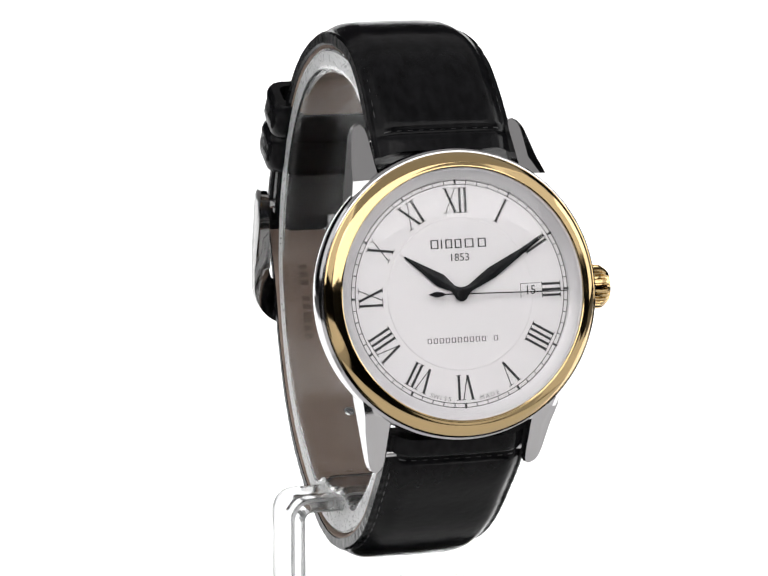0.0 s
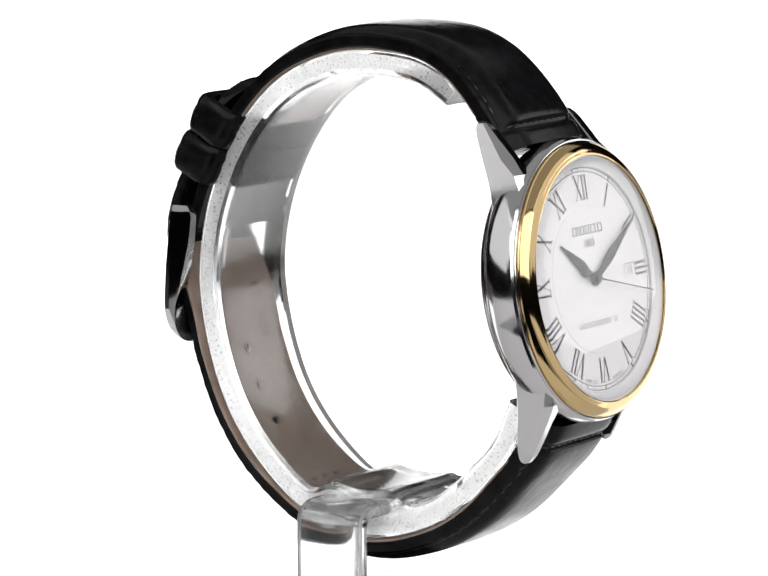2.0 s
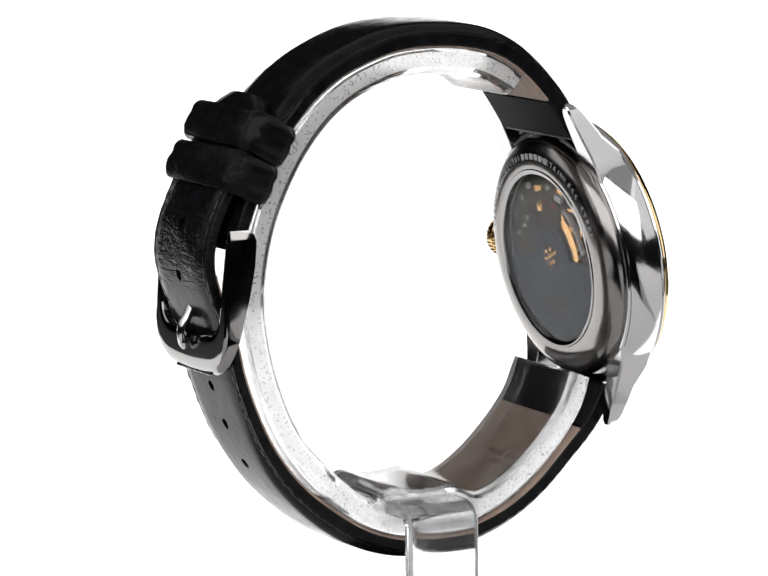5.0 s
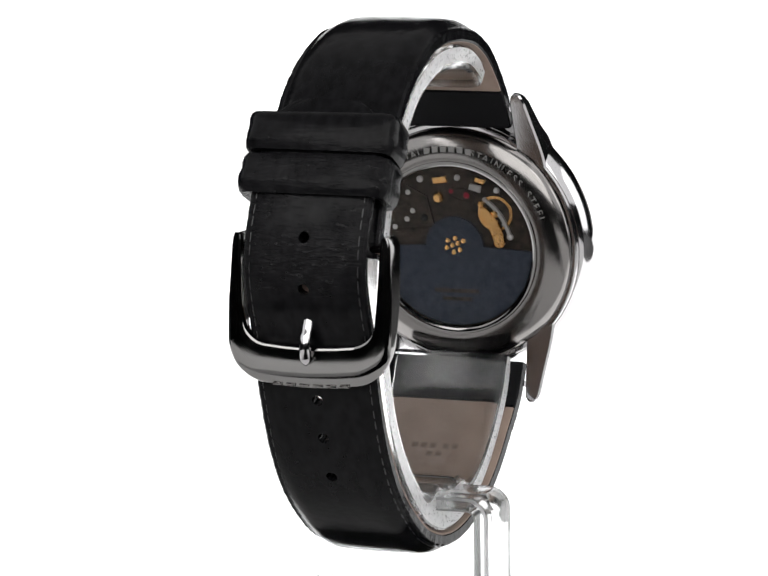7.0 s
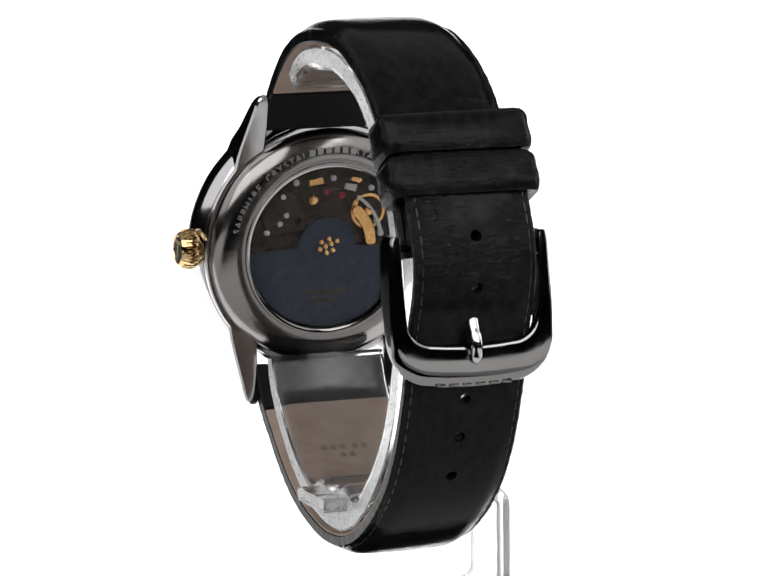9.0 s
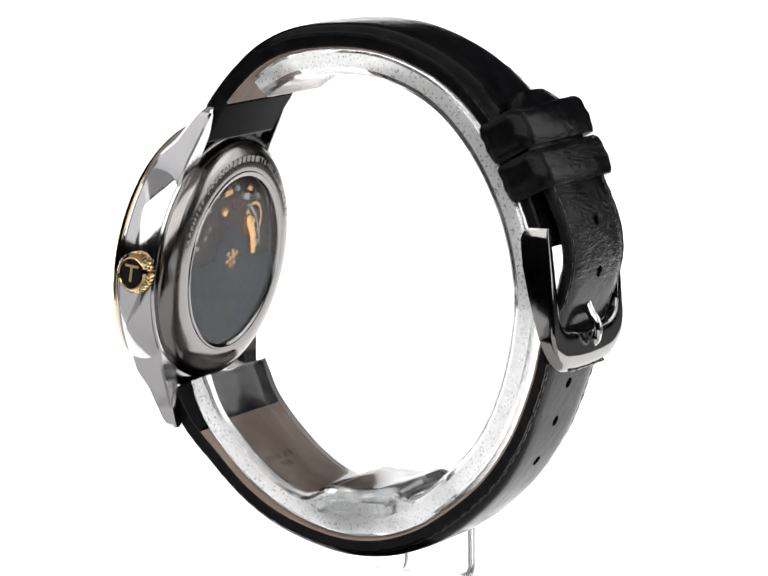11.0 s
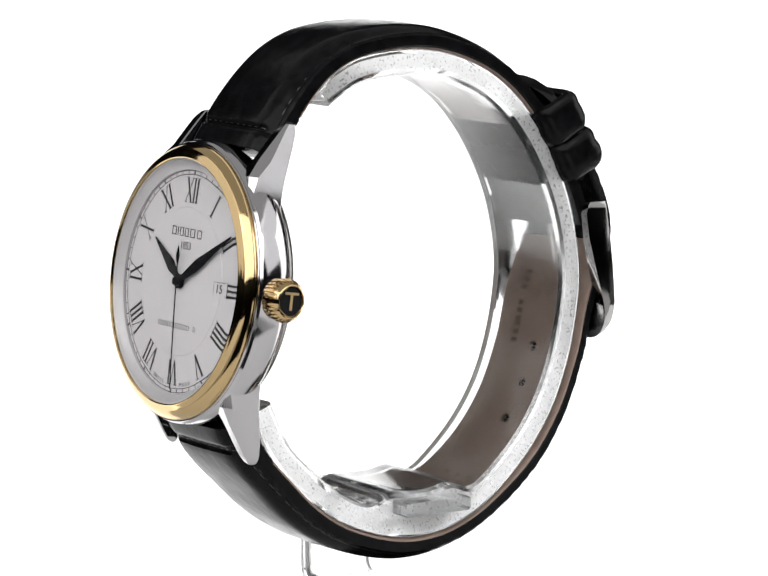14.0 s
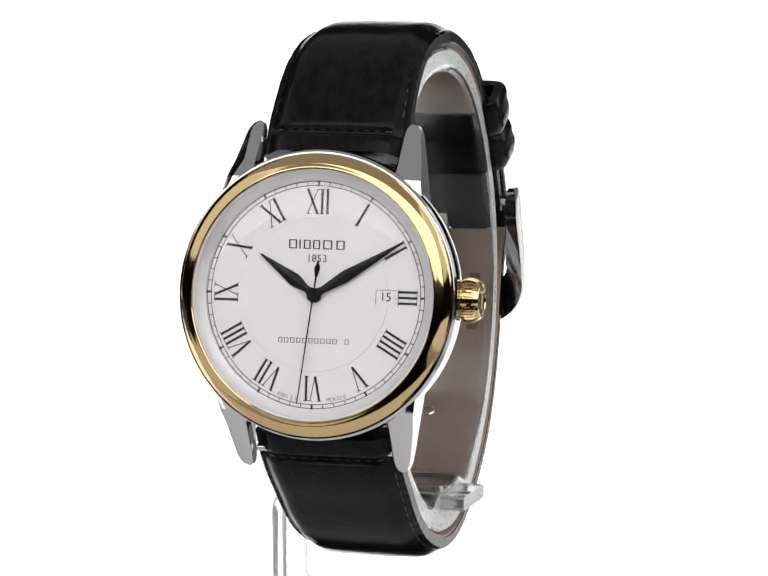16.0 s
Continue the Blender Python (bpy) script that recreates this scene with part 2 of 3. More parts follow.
def lettering(text, size, spot, up_turn, height, n_low, place=onto_case, flip=False, thick=0.04):
    """Flat letters of the built-in font as a bmesh; spot: (x, u) of their middle; up_turn: degrees clockwise."""
    data = bpy.data.curves.new("letters", "FONT")
    data.body, data.size, data.align_x, data.align_y, data.extrude = text, size, "CENTER", "CENTER", thick / 2
    data.resolution_u = 3
    ob = bpy.data.objects.new("letters", data)
    scene.collection.objects.link(ob)
    me = bpy.data.meshes.new_from_object(ob.evaluated_get(bpy.context.evaluated_depsgraph_get()))
    bpy.data.objects.remove(ob)
    bm = bmesh.new()
    bm.from_mesh(me)
    bpy.data.meshes.remove(me)
    a = radians(up_turn)
    for v in bm.verts:
        x, u = v.co.x * height, v.co.y
        if flip:
            x = -x
        x, u = x * math.cos(a) + u * math.sin(a), -x * math.sin(a) + u * math.cos(a)
        v.co = place(spot[0] + x, spot[1] + u, n_low + v.co.z + thick / 2)
    return bm


# ---- the light tent and the room round it ----
def wall(name, x, y, z, mat, label):
    bm = bmesh.new()
    bmesh.ops.create_cube(bm, size=1)
    for v in bm.verts:
        v.co = tuple(r[0] + (c + 0.5) * (r[1] - r[0]) for c, r in zip(v.co, (x, y, z)))
    me = bpy.data.meshes.new(name)
    bm.to_mesh(me)
    bm.free()
    me.materials.append(mat)
    return tagged(new(name, me), label, "studio", kind="structure")


def table_disc():
    """The front half of the round table, up to the light panel."""
    rim = [(0.082 * math.cos(radians(a)), 0.082 * math.sin(radians(a))) for a in range(180, 361, 6)] + [(0.082, 0.008), (-0.082, 0.008)]
    k = len(rim)
    bm = bmesh.new()
    add(bm, [(x, y, 0.0) for x, y in rim] + [(x, y, -0.03) for x, y in rim],
        [tuple(range(k)), tuple(range(k, 2 * k))] + [(i, (i + 1) % k, k + (i + 1) % k, k + i) for i in range(k)])
    bmesh.ops.recalc_face_normals(bm, faces=bm.faces)
    me = bpy.data.meshes.new("table_top")
    bm.to_mesh(me)
    bm.free()
    me.materials.append(TENT)
    return tagged(new("table_top", me), "matt white round table top before the light panel", "studio", kind="structure")


table_disc()
wall("light_panel", (-0.165, 0.165), (0.008, 0.9), (-0.03, 0.0), GLOW, "backlit white panel under the watch stand")
wall("backdrop", (-0.36, 0.36), (0.9, 0.93), (-0.03, 0.26), GLOW, "backlit plain white backdrop")
for side in (-1, 1):
    wall("table_wing", tuple(sorted((side * 0.09, side * 0.28))), (-0.30, 0.004), (-0.03, -0.004), TENT, "matt white table beside the watch stand")
    wall("table_edge", tuple(sorted((side * 0.17, side * 0.70))), (0.012, 0.34), (-0.03, -0.004), GREY, "dull grey table top beside the light panel")
    wall("light_panel", tuple(sorted((side * 0.17, side * 0.34))), (0.344, 0.896), (-0.03, -0.004), GLOW, "backlit white panel before the backdrop")
wall("wall_back", (-0.70, 0.70), (0.935, 0.955), (-0.03, 0.20), TENT, "white fabric back of the light tent")
wall("room_wall_back", (-1.6, 1.6), (-1.9, -1.85), (-0.8, 1.6), DARK, "dark grey room wall behind the camera")
wall("room_wall_left", (-1.65, -1.6), (-1.9, 1.6), (-0.8, 1.6), DARK, "dark grey side wall of the room")
wall("room_wall_right", (1.6, 1.65), (-1.9, 1.6), (-0.8, 1.6), DARK, "dark grey side wall of the room")
wall("room_wall_front", (-1.6, 1.6), (1.55, 1.6), (-0.8, 1.6), DARK, "dark grey far wall of the room")
wall("room_ceiling", (-1.65, 1.65), (-1.9, 1.6), (1.6, 1.65), DARK, "dark grey ceiling of the room")
wall("room_floor", (-1.65, 1.65), (-1.9, 1.6), (-0.85, -0.8), DARK, "dark grey floor of the room")

# ---- lines of the strap and of its holder, (y, z) ----
UPPER_IN = [(-24.7, -65.2), (-23.4, -63.0), (-21.4, -60.0), (-18.6, -56.6), (-15.2, -53.6), (-10.6, -51.5), (-3.6, -50.6), (3.4, -51.1),
            (10.4, -53.6), (15.3, -56.8), (19.2, -60.9), (22.4, -65.6), (25.0, -70.9), (26.8, -75.6), (27.6, -78.3)]
LOWER_IN = [(-29.9, -101.2), (-29.1, -103.1), (-27.0, -106.5), (-23.4, -110.4), (-18.6, -115.2), (-13.0, -118.8), (-5.9, -121.2), (0.0, -121.7),
            (5.5, -120.7), (11.1, -118.0), (18.5, -112.2), (23.6, -105.2), (26.9, -97.2), (28.3, -91.5), (29.5, -87.5),
            (31.0, -83.5), (31.8, -79.5), (31.2, -75.5), (29.6, -71.6), (27.7, -68.0), (25.5, -64.1), (23.4, -60.4), (21.4, -57.6)]
HOLDER_OUT = [(-17.2, -55.6), (-15.0, -54.0), (-10.5, -52.0), (-3.6, -51.2), (3.3, -51.7), (10.1, -54.1), (14.9, -57.3), (18.7, -61.3),
              (21.8, -65.9), (24.3, -71.0), (26.0, -76.0), (27.1, -82.0), (27.2, -88.0), (25.6, -96.5), (22.5, -104.5),
              (17.7, -111.3), (10.9, -117.4), (5.4, -120.1), (0.0, -121.1), (-5.8, -120.6), (-12.8, -118.2), (-18.2, -114.7),
              (-23.0, -110.0), (-26.3, -105.6), (-28.4, -100.6)]

# ---- display stand ----
stand = thing("display_stand", TABLE, "clear acrylic watch stand with a C-shaped holder ring", "display stand")


def holder_ring():
    line, s = curve_through(HOLDER_OUT, 1.0)
    def section(i):
        y, z = line[i]
        thick = 3.7
        if z < -105:
            thick += 3.2 / (1 + math.exp((abs(y + 0.3) - 8.5) * 1.3))
        end = min(s[i], s[-1] - s[i])
        r, q = 0.45, 1.15
        if end < 1.2:
            r, q = 0.8, 1.3
        h0, h1 = 0.42, 0.42 - thick
        w = 9.0
        side = [(w - r, h0), (w - r * 0.3, h0 - r * 0.3), (w, h0 - r), (w, h1 + q), (w - q * 0.13, h1 + q * 0.5), (w - q * 0.5, h1 + q * 0.13), (w - q, h1)]
        return side + [(-x, h) for x, h in reversed(side)]
    return band(line, section)


ring_part = part("holder_ring", holder_ring(), ACRYLIC, stand, "thick clear C-shaped ring inside the strap with frosted cut edges", crease=16)


def bent_sheet():
    """One strip of acrylic: base plate, bend, upright, bend, short arm under the ring."""
    t = 2.0
    path = []
    def arc(cx, cz, r, a0, a1):
        for i in range(7):
            a = radians(a0 + (a1 - a0) * i / 6)
            path.append((cx + r * math.cos(a), cz + r * math.sin(a)))
    path.append((14.5, TABLE + 1))
    path.append((0, TABLE + 1))
    arc(-13.3, TABLE + 3.4, 2.4, 270, 180)
    arc(-13.5, -118.9, 2.2, 180, 90)
    path.append((0, -116.7))
    path.append((12.6, -116.7))
    return path, t


def sheet(path, t, half_of):
    verts, faces = [], []
    for i, (x, z) in enumerate(path):
        a, b = path[max(0, i - 1)], path[min(len(path) - 1, i + 1)]
        d = Vector((b[0] - a[0], b[1] - a[1])).normalized()
        n = Vector((-d.y, d.x)) * t / 2
        h, c = half_of(i), 0.35
        e = n * (1 - c / (t / 2))
        for yy, k in ((-h + c, n), (-h, e), (-h, -e), (-h + c, -n), (h - c, -n), (h, -e), (h, e), (h - c, n)):
            verts.append((x + k.x, yy, z + k.y))
    m = len(path)
    for i in range(m - 1):
        for s in range(8):
            q = (s + 1) % 8
            faces.append((i * 8 + s, i * 8 + q, (i + 1) * 8 + q, (i + 1) * 8 + s))
    faces += [tuple(range(8)), tuple((m - 1) * 8 + s for s in range(8))]
    return mesh_of(verts, faces)


PATH, SHEET = bent_sheet()
plate_part = part("base_plate", slab([(-13.2, -9.5), (9.5, -9.5), (15.2, -5.5), (15.2, 5.5), (9.5, 9.5), (-13.2, 9.5)], TABLE, TABLE + 2,
                        place=lambda x, y, z: (x, y, z), inset=0.3), ACRYLIC, stand, "flat clear base plate with cut corners")
upright = part("upright", sheet([(x, z) for x, z in PATH[2:]], SHEET, lambda i: 5.6), ACRYLIC, stand, "bent clear upright strip with a short arm", crease=50)

# the cut edges of ring and sheet are matt from the saw; the sheet's grey imitates dark refraction
ring_part.data.materials.append(FROST)
for face in ring_part.data.polygons:
    if abs(face.normal[0]) > 0.97:
        face.material_index = 1
for ob, axis, least in ((plate_part, 2, -1.0), (upright, 1, 0.3)):
    ob.data.materials.append(GREYED_EDGE)
    for face in ob.data.polygons:
        if least < abs(face.normal[axis]) < 0.95:
            face.material_index = 1

# ---- the watch ----
watch = thing("wristwatch", -124.2, "two-tone steel and gold wristwatch with black leather strap on clear stand", "watch")

# case body
case = part("case_body", lathe([(17.3, -0.45), (19.4, -0.42), (19.8, -0.6), (20.08, -0.95), (20.2, -1.7), (20.2, -2.6), (20.12, -3.6), (19.92, -4.6), (19.62, -5.4),
                                (19.2, -5.95), (17.0, -6.0), (17.0, -2.0)]), STEEL, watch, "polished steel round case", crease=22)
part("rim", lathe([(18.9, -0.6), (19.8, -0.6), (19.86, -0.4), (19.8, -0.24), (19.4, -0.21), (18.9, -0.21)]), STEEL, watch, "thin steel rim under the bezel")
part("bezel", lathe([(17.35, -0.2), (19.5, -0.2), (19.58, -0.05), (19.55, 0.12), (19.42, 0.2), (19.3, 0.42), (19.08, 0.74), (18.8, 1.03), (18.45, 1.28), (18.1, 1.45), (17.8, 1.54),
                     (17.72, 1.6), (17.55, 1.63), (17.42, 1.55), (17.38, 1.3)]), GOLD, watch, "sloping polished gold bezel", crease=28)
part("inner_ring", lathe([(17.38, 1.2), (17.38, -0.3), (15.75, -0.3), (15.75, 0.05), (16.0, 0.15), (17.1, 1.2)]), SATIN, watch,
     "bright steel ring round the dial")
crystal = part("crystal", lathe([(0.0, 1.75), (6.0, 1.7), (12.0, 1.6), (16.5, 1.45), (17.36, 1.3), (17.36, 1.0), (0.0, 1.0)], close=False), CRYSTAL, watch,
               "clear domed sapphire crystal")
crystal.visible_shadow = False

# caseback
part("caseback", lathe([(13.2, -9.3), (13.9, -9.45), (14.8, -9.4), (15.8, -9.15), (16.8, -8.7), (17.5, -8.15), (18.0, -7.45), (18.2, -6.7), (18.1, -5.9), (16.5, -5.7), (13.2, -7.6)]), DIMMED_BACK_STEEL, watch,
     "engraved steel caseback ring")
part("caseback_ring", lathe([(17.8, -5.8), (18.9, -5.8), (19.1, -6.05), (18.9, -6.4), (18.3, -6.5), (17.8, -6.4)]), STEEL, watch, "polished steel step of the caseback")
part("window_rim", lathe([(12.75, -9.25), (13.2, -9.55), (13.45, -9.53), (13.6, -9.25), (13.2, -8.6), (12.75, -8.6)]), DIMMED_STEEL, watch, "bright rim of the caseback window")
window = part("caseback_window", lathe([(0.0, -9.35), (13.0, -9.25), (13.0, -8.75), (0.0, -8.75)], close=False), COATED, watch, "clear caseback window over the movement")
window.visible_shadow = False


# lugs
def lug(sx, su):
    # stations: u, n of the front, n of the back, outer x, inner x
    rows = [(11.0, -0.7, -6.2, 14.9, 10.3), (14.2, -0.75, -6.6, 14.4, 10.3), (16.2, -1.1, -7.1, 14.0, 10.3), (18.6, -3.0, -7.9, 13.48, 10.3),
            (20.8, -4.75, -8.6, 13.02, 10.3), (22.6, -6.2, -9.1, 12.62, 10.3), (23.4, -6.95, -9.25, 12.3, 10.4), (23.9, -7.55, -9.25, 11.95, 10.6),
            (24.2, -8.1, -9.0, 11.5, 10.9)]
    verts, faces = [], []
    for u, nf, nb, xo, xi in rows:
        c = 0.3 + 1.0 * max(0.0, 1 - abs(u - 18.4) / 5.6)
        ring = [(xi, nb + 0.15), (xi + 0.15, nb), (xo - 0.3, nb), (xo, nb + 0.3), (xo, nf - c), (xo - 0.05, nf - c + 0.03), (xo - c * 1.25, nf), (xi + 0.2, nf), (xi, nf - 0.2)]
        verts += [onto_case(sx * x, su * u, n) for x, n in ring]
    k = 9
    for i in range(len(rows) - 1):
        for s in range(k):
            q = (s + 1) % k
            faces.append((i * k + s, i * k + q, (i + 1) * k + q, (i + 1) * k + s))
    faces += [tuple(range(k)), tuple((len(rows) - 1) * k + s for s in range(k))]
    return mesh_of(verts, faces)


for sx in (-1, 1):
    for su in (-1, 1):
        part("lug", lug(sx, su), STEEL, watch, "faceted polished steel lug", crease=13)
for su in (-1, 1):
    part("spring_bar", lathe([(0.0, -9.9), (0.5, -9.9), (0.5, 9.9), (0.0, 9.9)], 16, False,
                             place=lambda a, b, c, su=su: onto_case(c, su * 21.6 + a, -7.6 + b)), STEEL, watch)

# crown
CROWN_N = -4.3


def on_crown(a, b, c):
    return onto_case(c - 0.35, a, CROWN_N + b)


crown = part("crown", lathe([(0, 19.4), (1.9, 19.4), (1.9, 20.1), (2.45, 20.15), (2.7, 20.4), (2.82, 20.9), (2.85, 21.5), (2.8, 22.2), (2.62, 22.75), (2.4, 23.05), (2.25, 23.1),
                             (2.15, 22.95), (0, 22.95)], 64, False, place=on_crown), GOLD, watch, "gold crown with coin-edge grip")
for i in range(30):
    a = 2 * math.pi * i / 30
    c, s = math.cos(a), math.sin(a)
    verts = []
    for along, r in ((20.25, 2.55), (20.6, 2.98), (21.4, 3.12), (22.2, 3.02), (22.75, 2.6)):
        for w, q in ((-0.24, r - 0.25), (-0.13, r), (0.13, r), (0.24, r - 0.25)):
            verts.append(on_crown(q * s + w * c, q * c - w * s, along))
    faces = [(k * 4 + j, k * 4 + j + 1, k * 4 + j + 5, k * 4 + j + 4) for k in range(4) for j in range(3)]
    part("ridge", mesh_of(verts, faces + [(0, 1, 2, 3), (16, 17, 18, 19)]), GOLD, crown)
for box in ([(0.95, -1.25), (1.3, -1.25), (1.3, 1.25), (0.95, 1.25)], [(-1.2, -0.22), (0.95, -0.22), (0.95, 0.22), (-1.2, 0.22)]):
    part("emblem_bar", slab(box, 22.9, 23.1, place=on_crown), SATIN_GOLD, crown)
part("cap_inlay", lathe([(0, 22.955), (1.95, 22.955), (1.95, 22.985), (0, 22.985)], 40, False, place=on_crown), BLACK_METAL, crown, "dark face of the crown")

# dial
dial = part("dial", lathe([(0.0, -0.28), (15.8, -0.28), (15.8, -0.8), (0.0, -0.8)], 96, False), DIAL, watch, "white lacquered dial")
part("centre_disc", lathe([(0.0, -0.20), (10.2, -0.19), (10.45, -0.2), (10.55, -0.3), (0.0, -0.32)], 96, False), DIAL, dial, "raised centre of the dial")
for r in (15.05, 15.6):
    part("minute_circle", lathe([(r - 0.05, -0.285), (r - 0.05, -0.255), (r + 0.05, -0.255), (r + 0.05, -0.285)], 160), INK, dial)
for i in range(60):
    a = 2 * math.pi * i / 60
    s, c = math.sin(a), math.cos(a)
    w = 0.15 if i % 5 == 0 else 0.06
    lo, hi = (15.0, 15.75) if i % 5 == 0 else (15.06, 15.6)
    part("minute_mark", slab([(s * lo - c * w, c * lo + s * w), (s * hi - c * w, c * hi + s * w), (s * hi + c * w, c * hi - s * w), (s * lo + c * w, c * lo - s * w)],
                             -0.285, -0.25), INK, dial)


def stroke(bm, a, b, w, turn, n0=-0.285, n1=-0.235):
    """A bar from a to b, (across, out), turned by degrees about the middle of the dial."""
    t = radians(turn)
    d = Vector((b[0] - a[0], b[1] - a[1])).normalized()
    q = Vector((-d.y, d.x)) * w / 2
    pts = [(a[0] + q.x, a[1] + q.y), (b[0] + q.x, b[1] + q.y), (b[0] - q.x, b[1] - q.y), (a[0] - q.x, a[1] - q.y)]
    pts = [(x * math.cos(t) + y * math.sin(t), -x * math.sin(t) + y * math.cos(t)) for x, y in pts]
    add(bm, [onto_case(x, y, n0) for x, y in pts] + [onto_case(x, y, n1) for x, y in pts],
        [(0, 1, 2, 3), (4, 5, 6, 7), (0, 1, 5, 4), (1, 2, 6, 5), (2, 3, 7, 6), (3, 0, 4, 7)])


def numeral(signs, turn, lo=11.2, hi=14.55):
    widths = {"I": 0.78, "V": 1.75, "X": 1.95}
    total = sum(widths[s] for s in signs)
    x = -total / 2
    bm = bmesh.new()
    for s in signs:
        m = x + widths[s] / 2
        if s == "I":
            stroke(bm, (m, lo), (m, hi), 0.34, turn)
            ends = [(m, lo), (m, hi)]
        elif s == "V":
            stroke(bm, (m - 0.68, hi), (m + 0.02, lo), 0.34, turn)
            stroke(bm, (m + 0.68, hi), (m + 0.02, lo), 0.12, turn)
            ends = [(m - 0.68, hi), (m + 0.68, hi)]
        else:
            stroke(bm, (m - 0.72, hi), (m + 0.72, lo), 0.34, turn)
            stroke(bm, (m + 0.72, hi), (m - 0.72, lo), 0.12, turn)
            ends = [(m - 0.72, hi), (m + 0.72, lo), (m + 0.72, hi), (m - 0.72, lo)]
        for ex, ey in ends:
            stroke(bm, (ex - 0.36, ey), (ex + 0.36, ey), 0.09, turn)
        x += widths[s]
    return bm


for hour, signs in enumerate(("XII", "I", "II", "III", "IIII", "V", "VI", "VII", "VIII", "IX", "X", "XI")):
    lo = 11.9 if hour == 3 else 11.2
    part("numeral", numeral(signs, hour * 30, lo), INK, dial, "black roman hour numeral")

# maker's name as plain bars, the year, the small print
def name_shape(x, u, w, h, t, n0, n1):
    """A plain hollow block in place of a letter of the maker's name."""
    bm = bmesh.new()
    boxes = [(x - w / 2, u - h / 2, x - w / 2 + t, u + h / 2)]
    if w > 2.5 * t:
        boxes += [(x + w / 2 - t, u - h / 2, x + w / 2, u + h / 2), (x - w / 2 + t, u + h / 2 - t * 0.7, x + w / 2 - t, u + h / 2), (x - w / 2 + t, u - h / 2, x + w / 2 - t, u - h / 2 + t * 0.7)]
    for x0, u0, x1, u1 in boxes:
        p = [(x0, u0), (x1, u0), (x1, u1), (x0, u1)]
        add(bm, [onto_case(*q, n0) for q in p] + [onto_case(*q, n1) for q in p],
            [(0, 1, 2, 3), (4, 5, 6, 7), (0, 1, 5, 4), (1, 2, 6, 5), (2, 3, 7, 6), (3, 0, 4, 7)])
    return bm


for x, w in ((-3.4, 1.15), (-2.35, 0.28), (-1.35, 1.0), (0.0, 1.0), (1.6, 1.3), (3.45, 1.2)):
    part("name_bar", name_shape(x, 6.95, w, 1.25, 0.2, -0.205, -0.165), INK, dial)
part("year", lettering("1853", 1.5, (0.1, 5.0), 0, 1.0, -0.2), INK, dial, "small printed year 1853")
for i in range(12):
    if i != 10:
        x = -4.8 + i * 0.87
        part("name_bar", name_shape(x, -6.3, 0.62, 0.72, 0.13, -0.205, -0.175), GREY_INK, dial)
for i, ch in enumerate("SWISS"):
    a = 180 + 19.5 - i * 2.6
    part("letter", lettering(ch, 0.85, (14.55 * math.sin(radians(a)), 14.55 * math.cos(radians(a))), a - 180, 1.0, -0.285), GREY_INK, dial)
for i, ch in enumerate("MADE"):
    a = 180 - 9.5 - i * 3.1
    part("letter", lettering(ch, 0.85, (14.55 * math.sin(radians(a)), 14.55 * math.cos(radians(a))), a - 180, 1.0, -0.285), GREY_INK, dial)
part("date_frame", slab([(8.75, -1.0), (11.55, -1.0), (11.55, 1.0), (8.75, 1.0)], -0.29, -0.175, inset=0.05), DIAL, dial, "white date window")
for edge in ([(8.75, 0.93), (11.55, 0.93), (11.55, 1.02), (8.75, 1.02)], [(8.7, -1.0), (8.79, -1.0), (8.79, 1.0), (8.7, 1.0)]):
    part("date_edge", slab(edge, -0.29, -0.165), GREY_INK, dial)
part("date", lettering("15", 1.75, (10.15, 0.0), 0, 0.95, -0.178), INK, dial, "black date figures 15")


# pointers of the time
def pointer(length, wide, angle, low, high):
    shape = [(0.0, -1.1), (-0.75, -0.8), (-1.0, 0.0), (-0.55, 1.1), (-0.5, 1.5), (-wide, length * 0.36), (-wide * 0.8, length * 0.5), (-0.1, length),
             (0.1, length), (wide * 0.8, length * 0.5), (wide, length * 0.36), (0.5, 1.5), (0.55, 1.1), (1.0, 0.0), (0.75, -0.8)]
    t = radians(angle)
    turned = [(x * math.cos(t) + y * math.sin(t), -x * math.sin(t) + y * math.cos(t)) for x, y in shape]
    ridge = [(0.0, -0.9), (0, 0), (0, 0), (0, 1.1), (0, 1.5), (0, length * 0.36), (0, length * 0.5), (0, length), (0, length), (0, length * 0.5), (0, length * 0.36), (0, 1.5), (0, 1.1), (0, 0), (0, 0)]
    turned2 = [(y * math.sin(t), y * math.cos(t)) for x, y in ridge]
    k = len(shape)
    verts = [onto_case(x, u, low) for x, u in turned] + [onto_case(x, u, low + 0.1) for x, u in turned] + [onto_case(x, u, high) for x, u in turned2]
    faces = [tuple(range(k))]
    for i in range(k):
        j = (i + 1) % k
        faces.append((i, j, k + j, k + i))
        faces.append((k + i, k + j, 2 * k + j, 2 * k + i))
    return mesh_of(verts, faces)


part("hour_hand", pointer(9.6, 0.95, 304.5, 0.0, 0.22), BLACK_METAL, watch, "black leaf-shaped hour hand", crease=15)
part("minute_hand", pointer(14.5, 0.85, 58.8, 0.28, 0.48), BLACK_METAL, watch, "black leaf-shaped minute hand", crease=15)


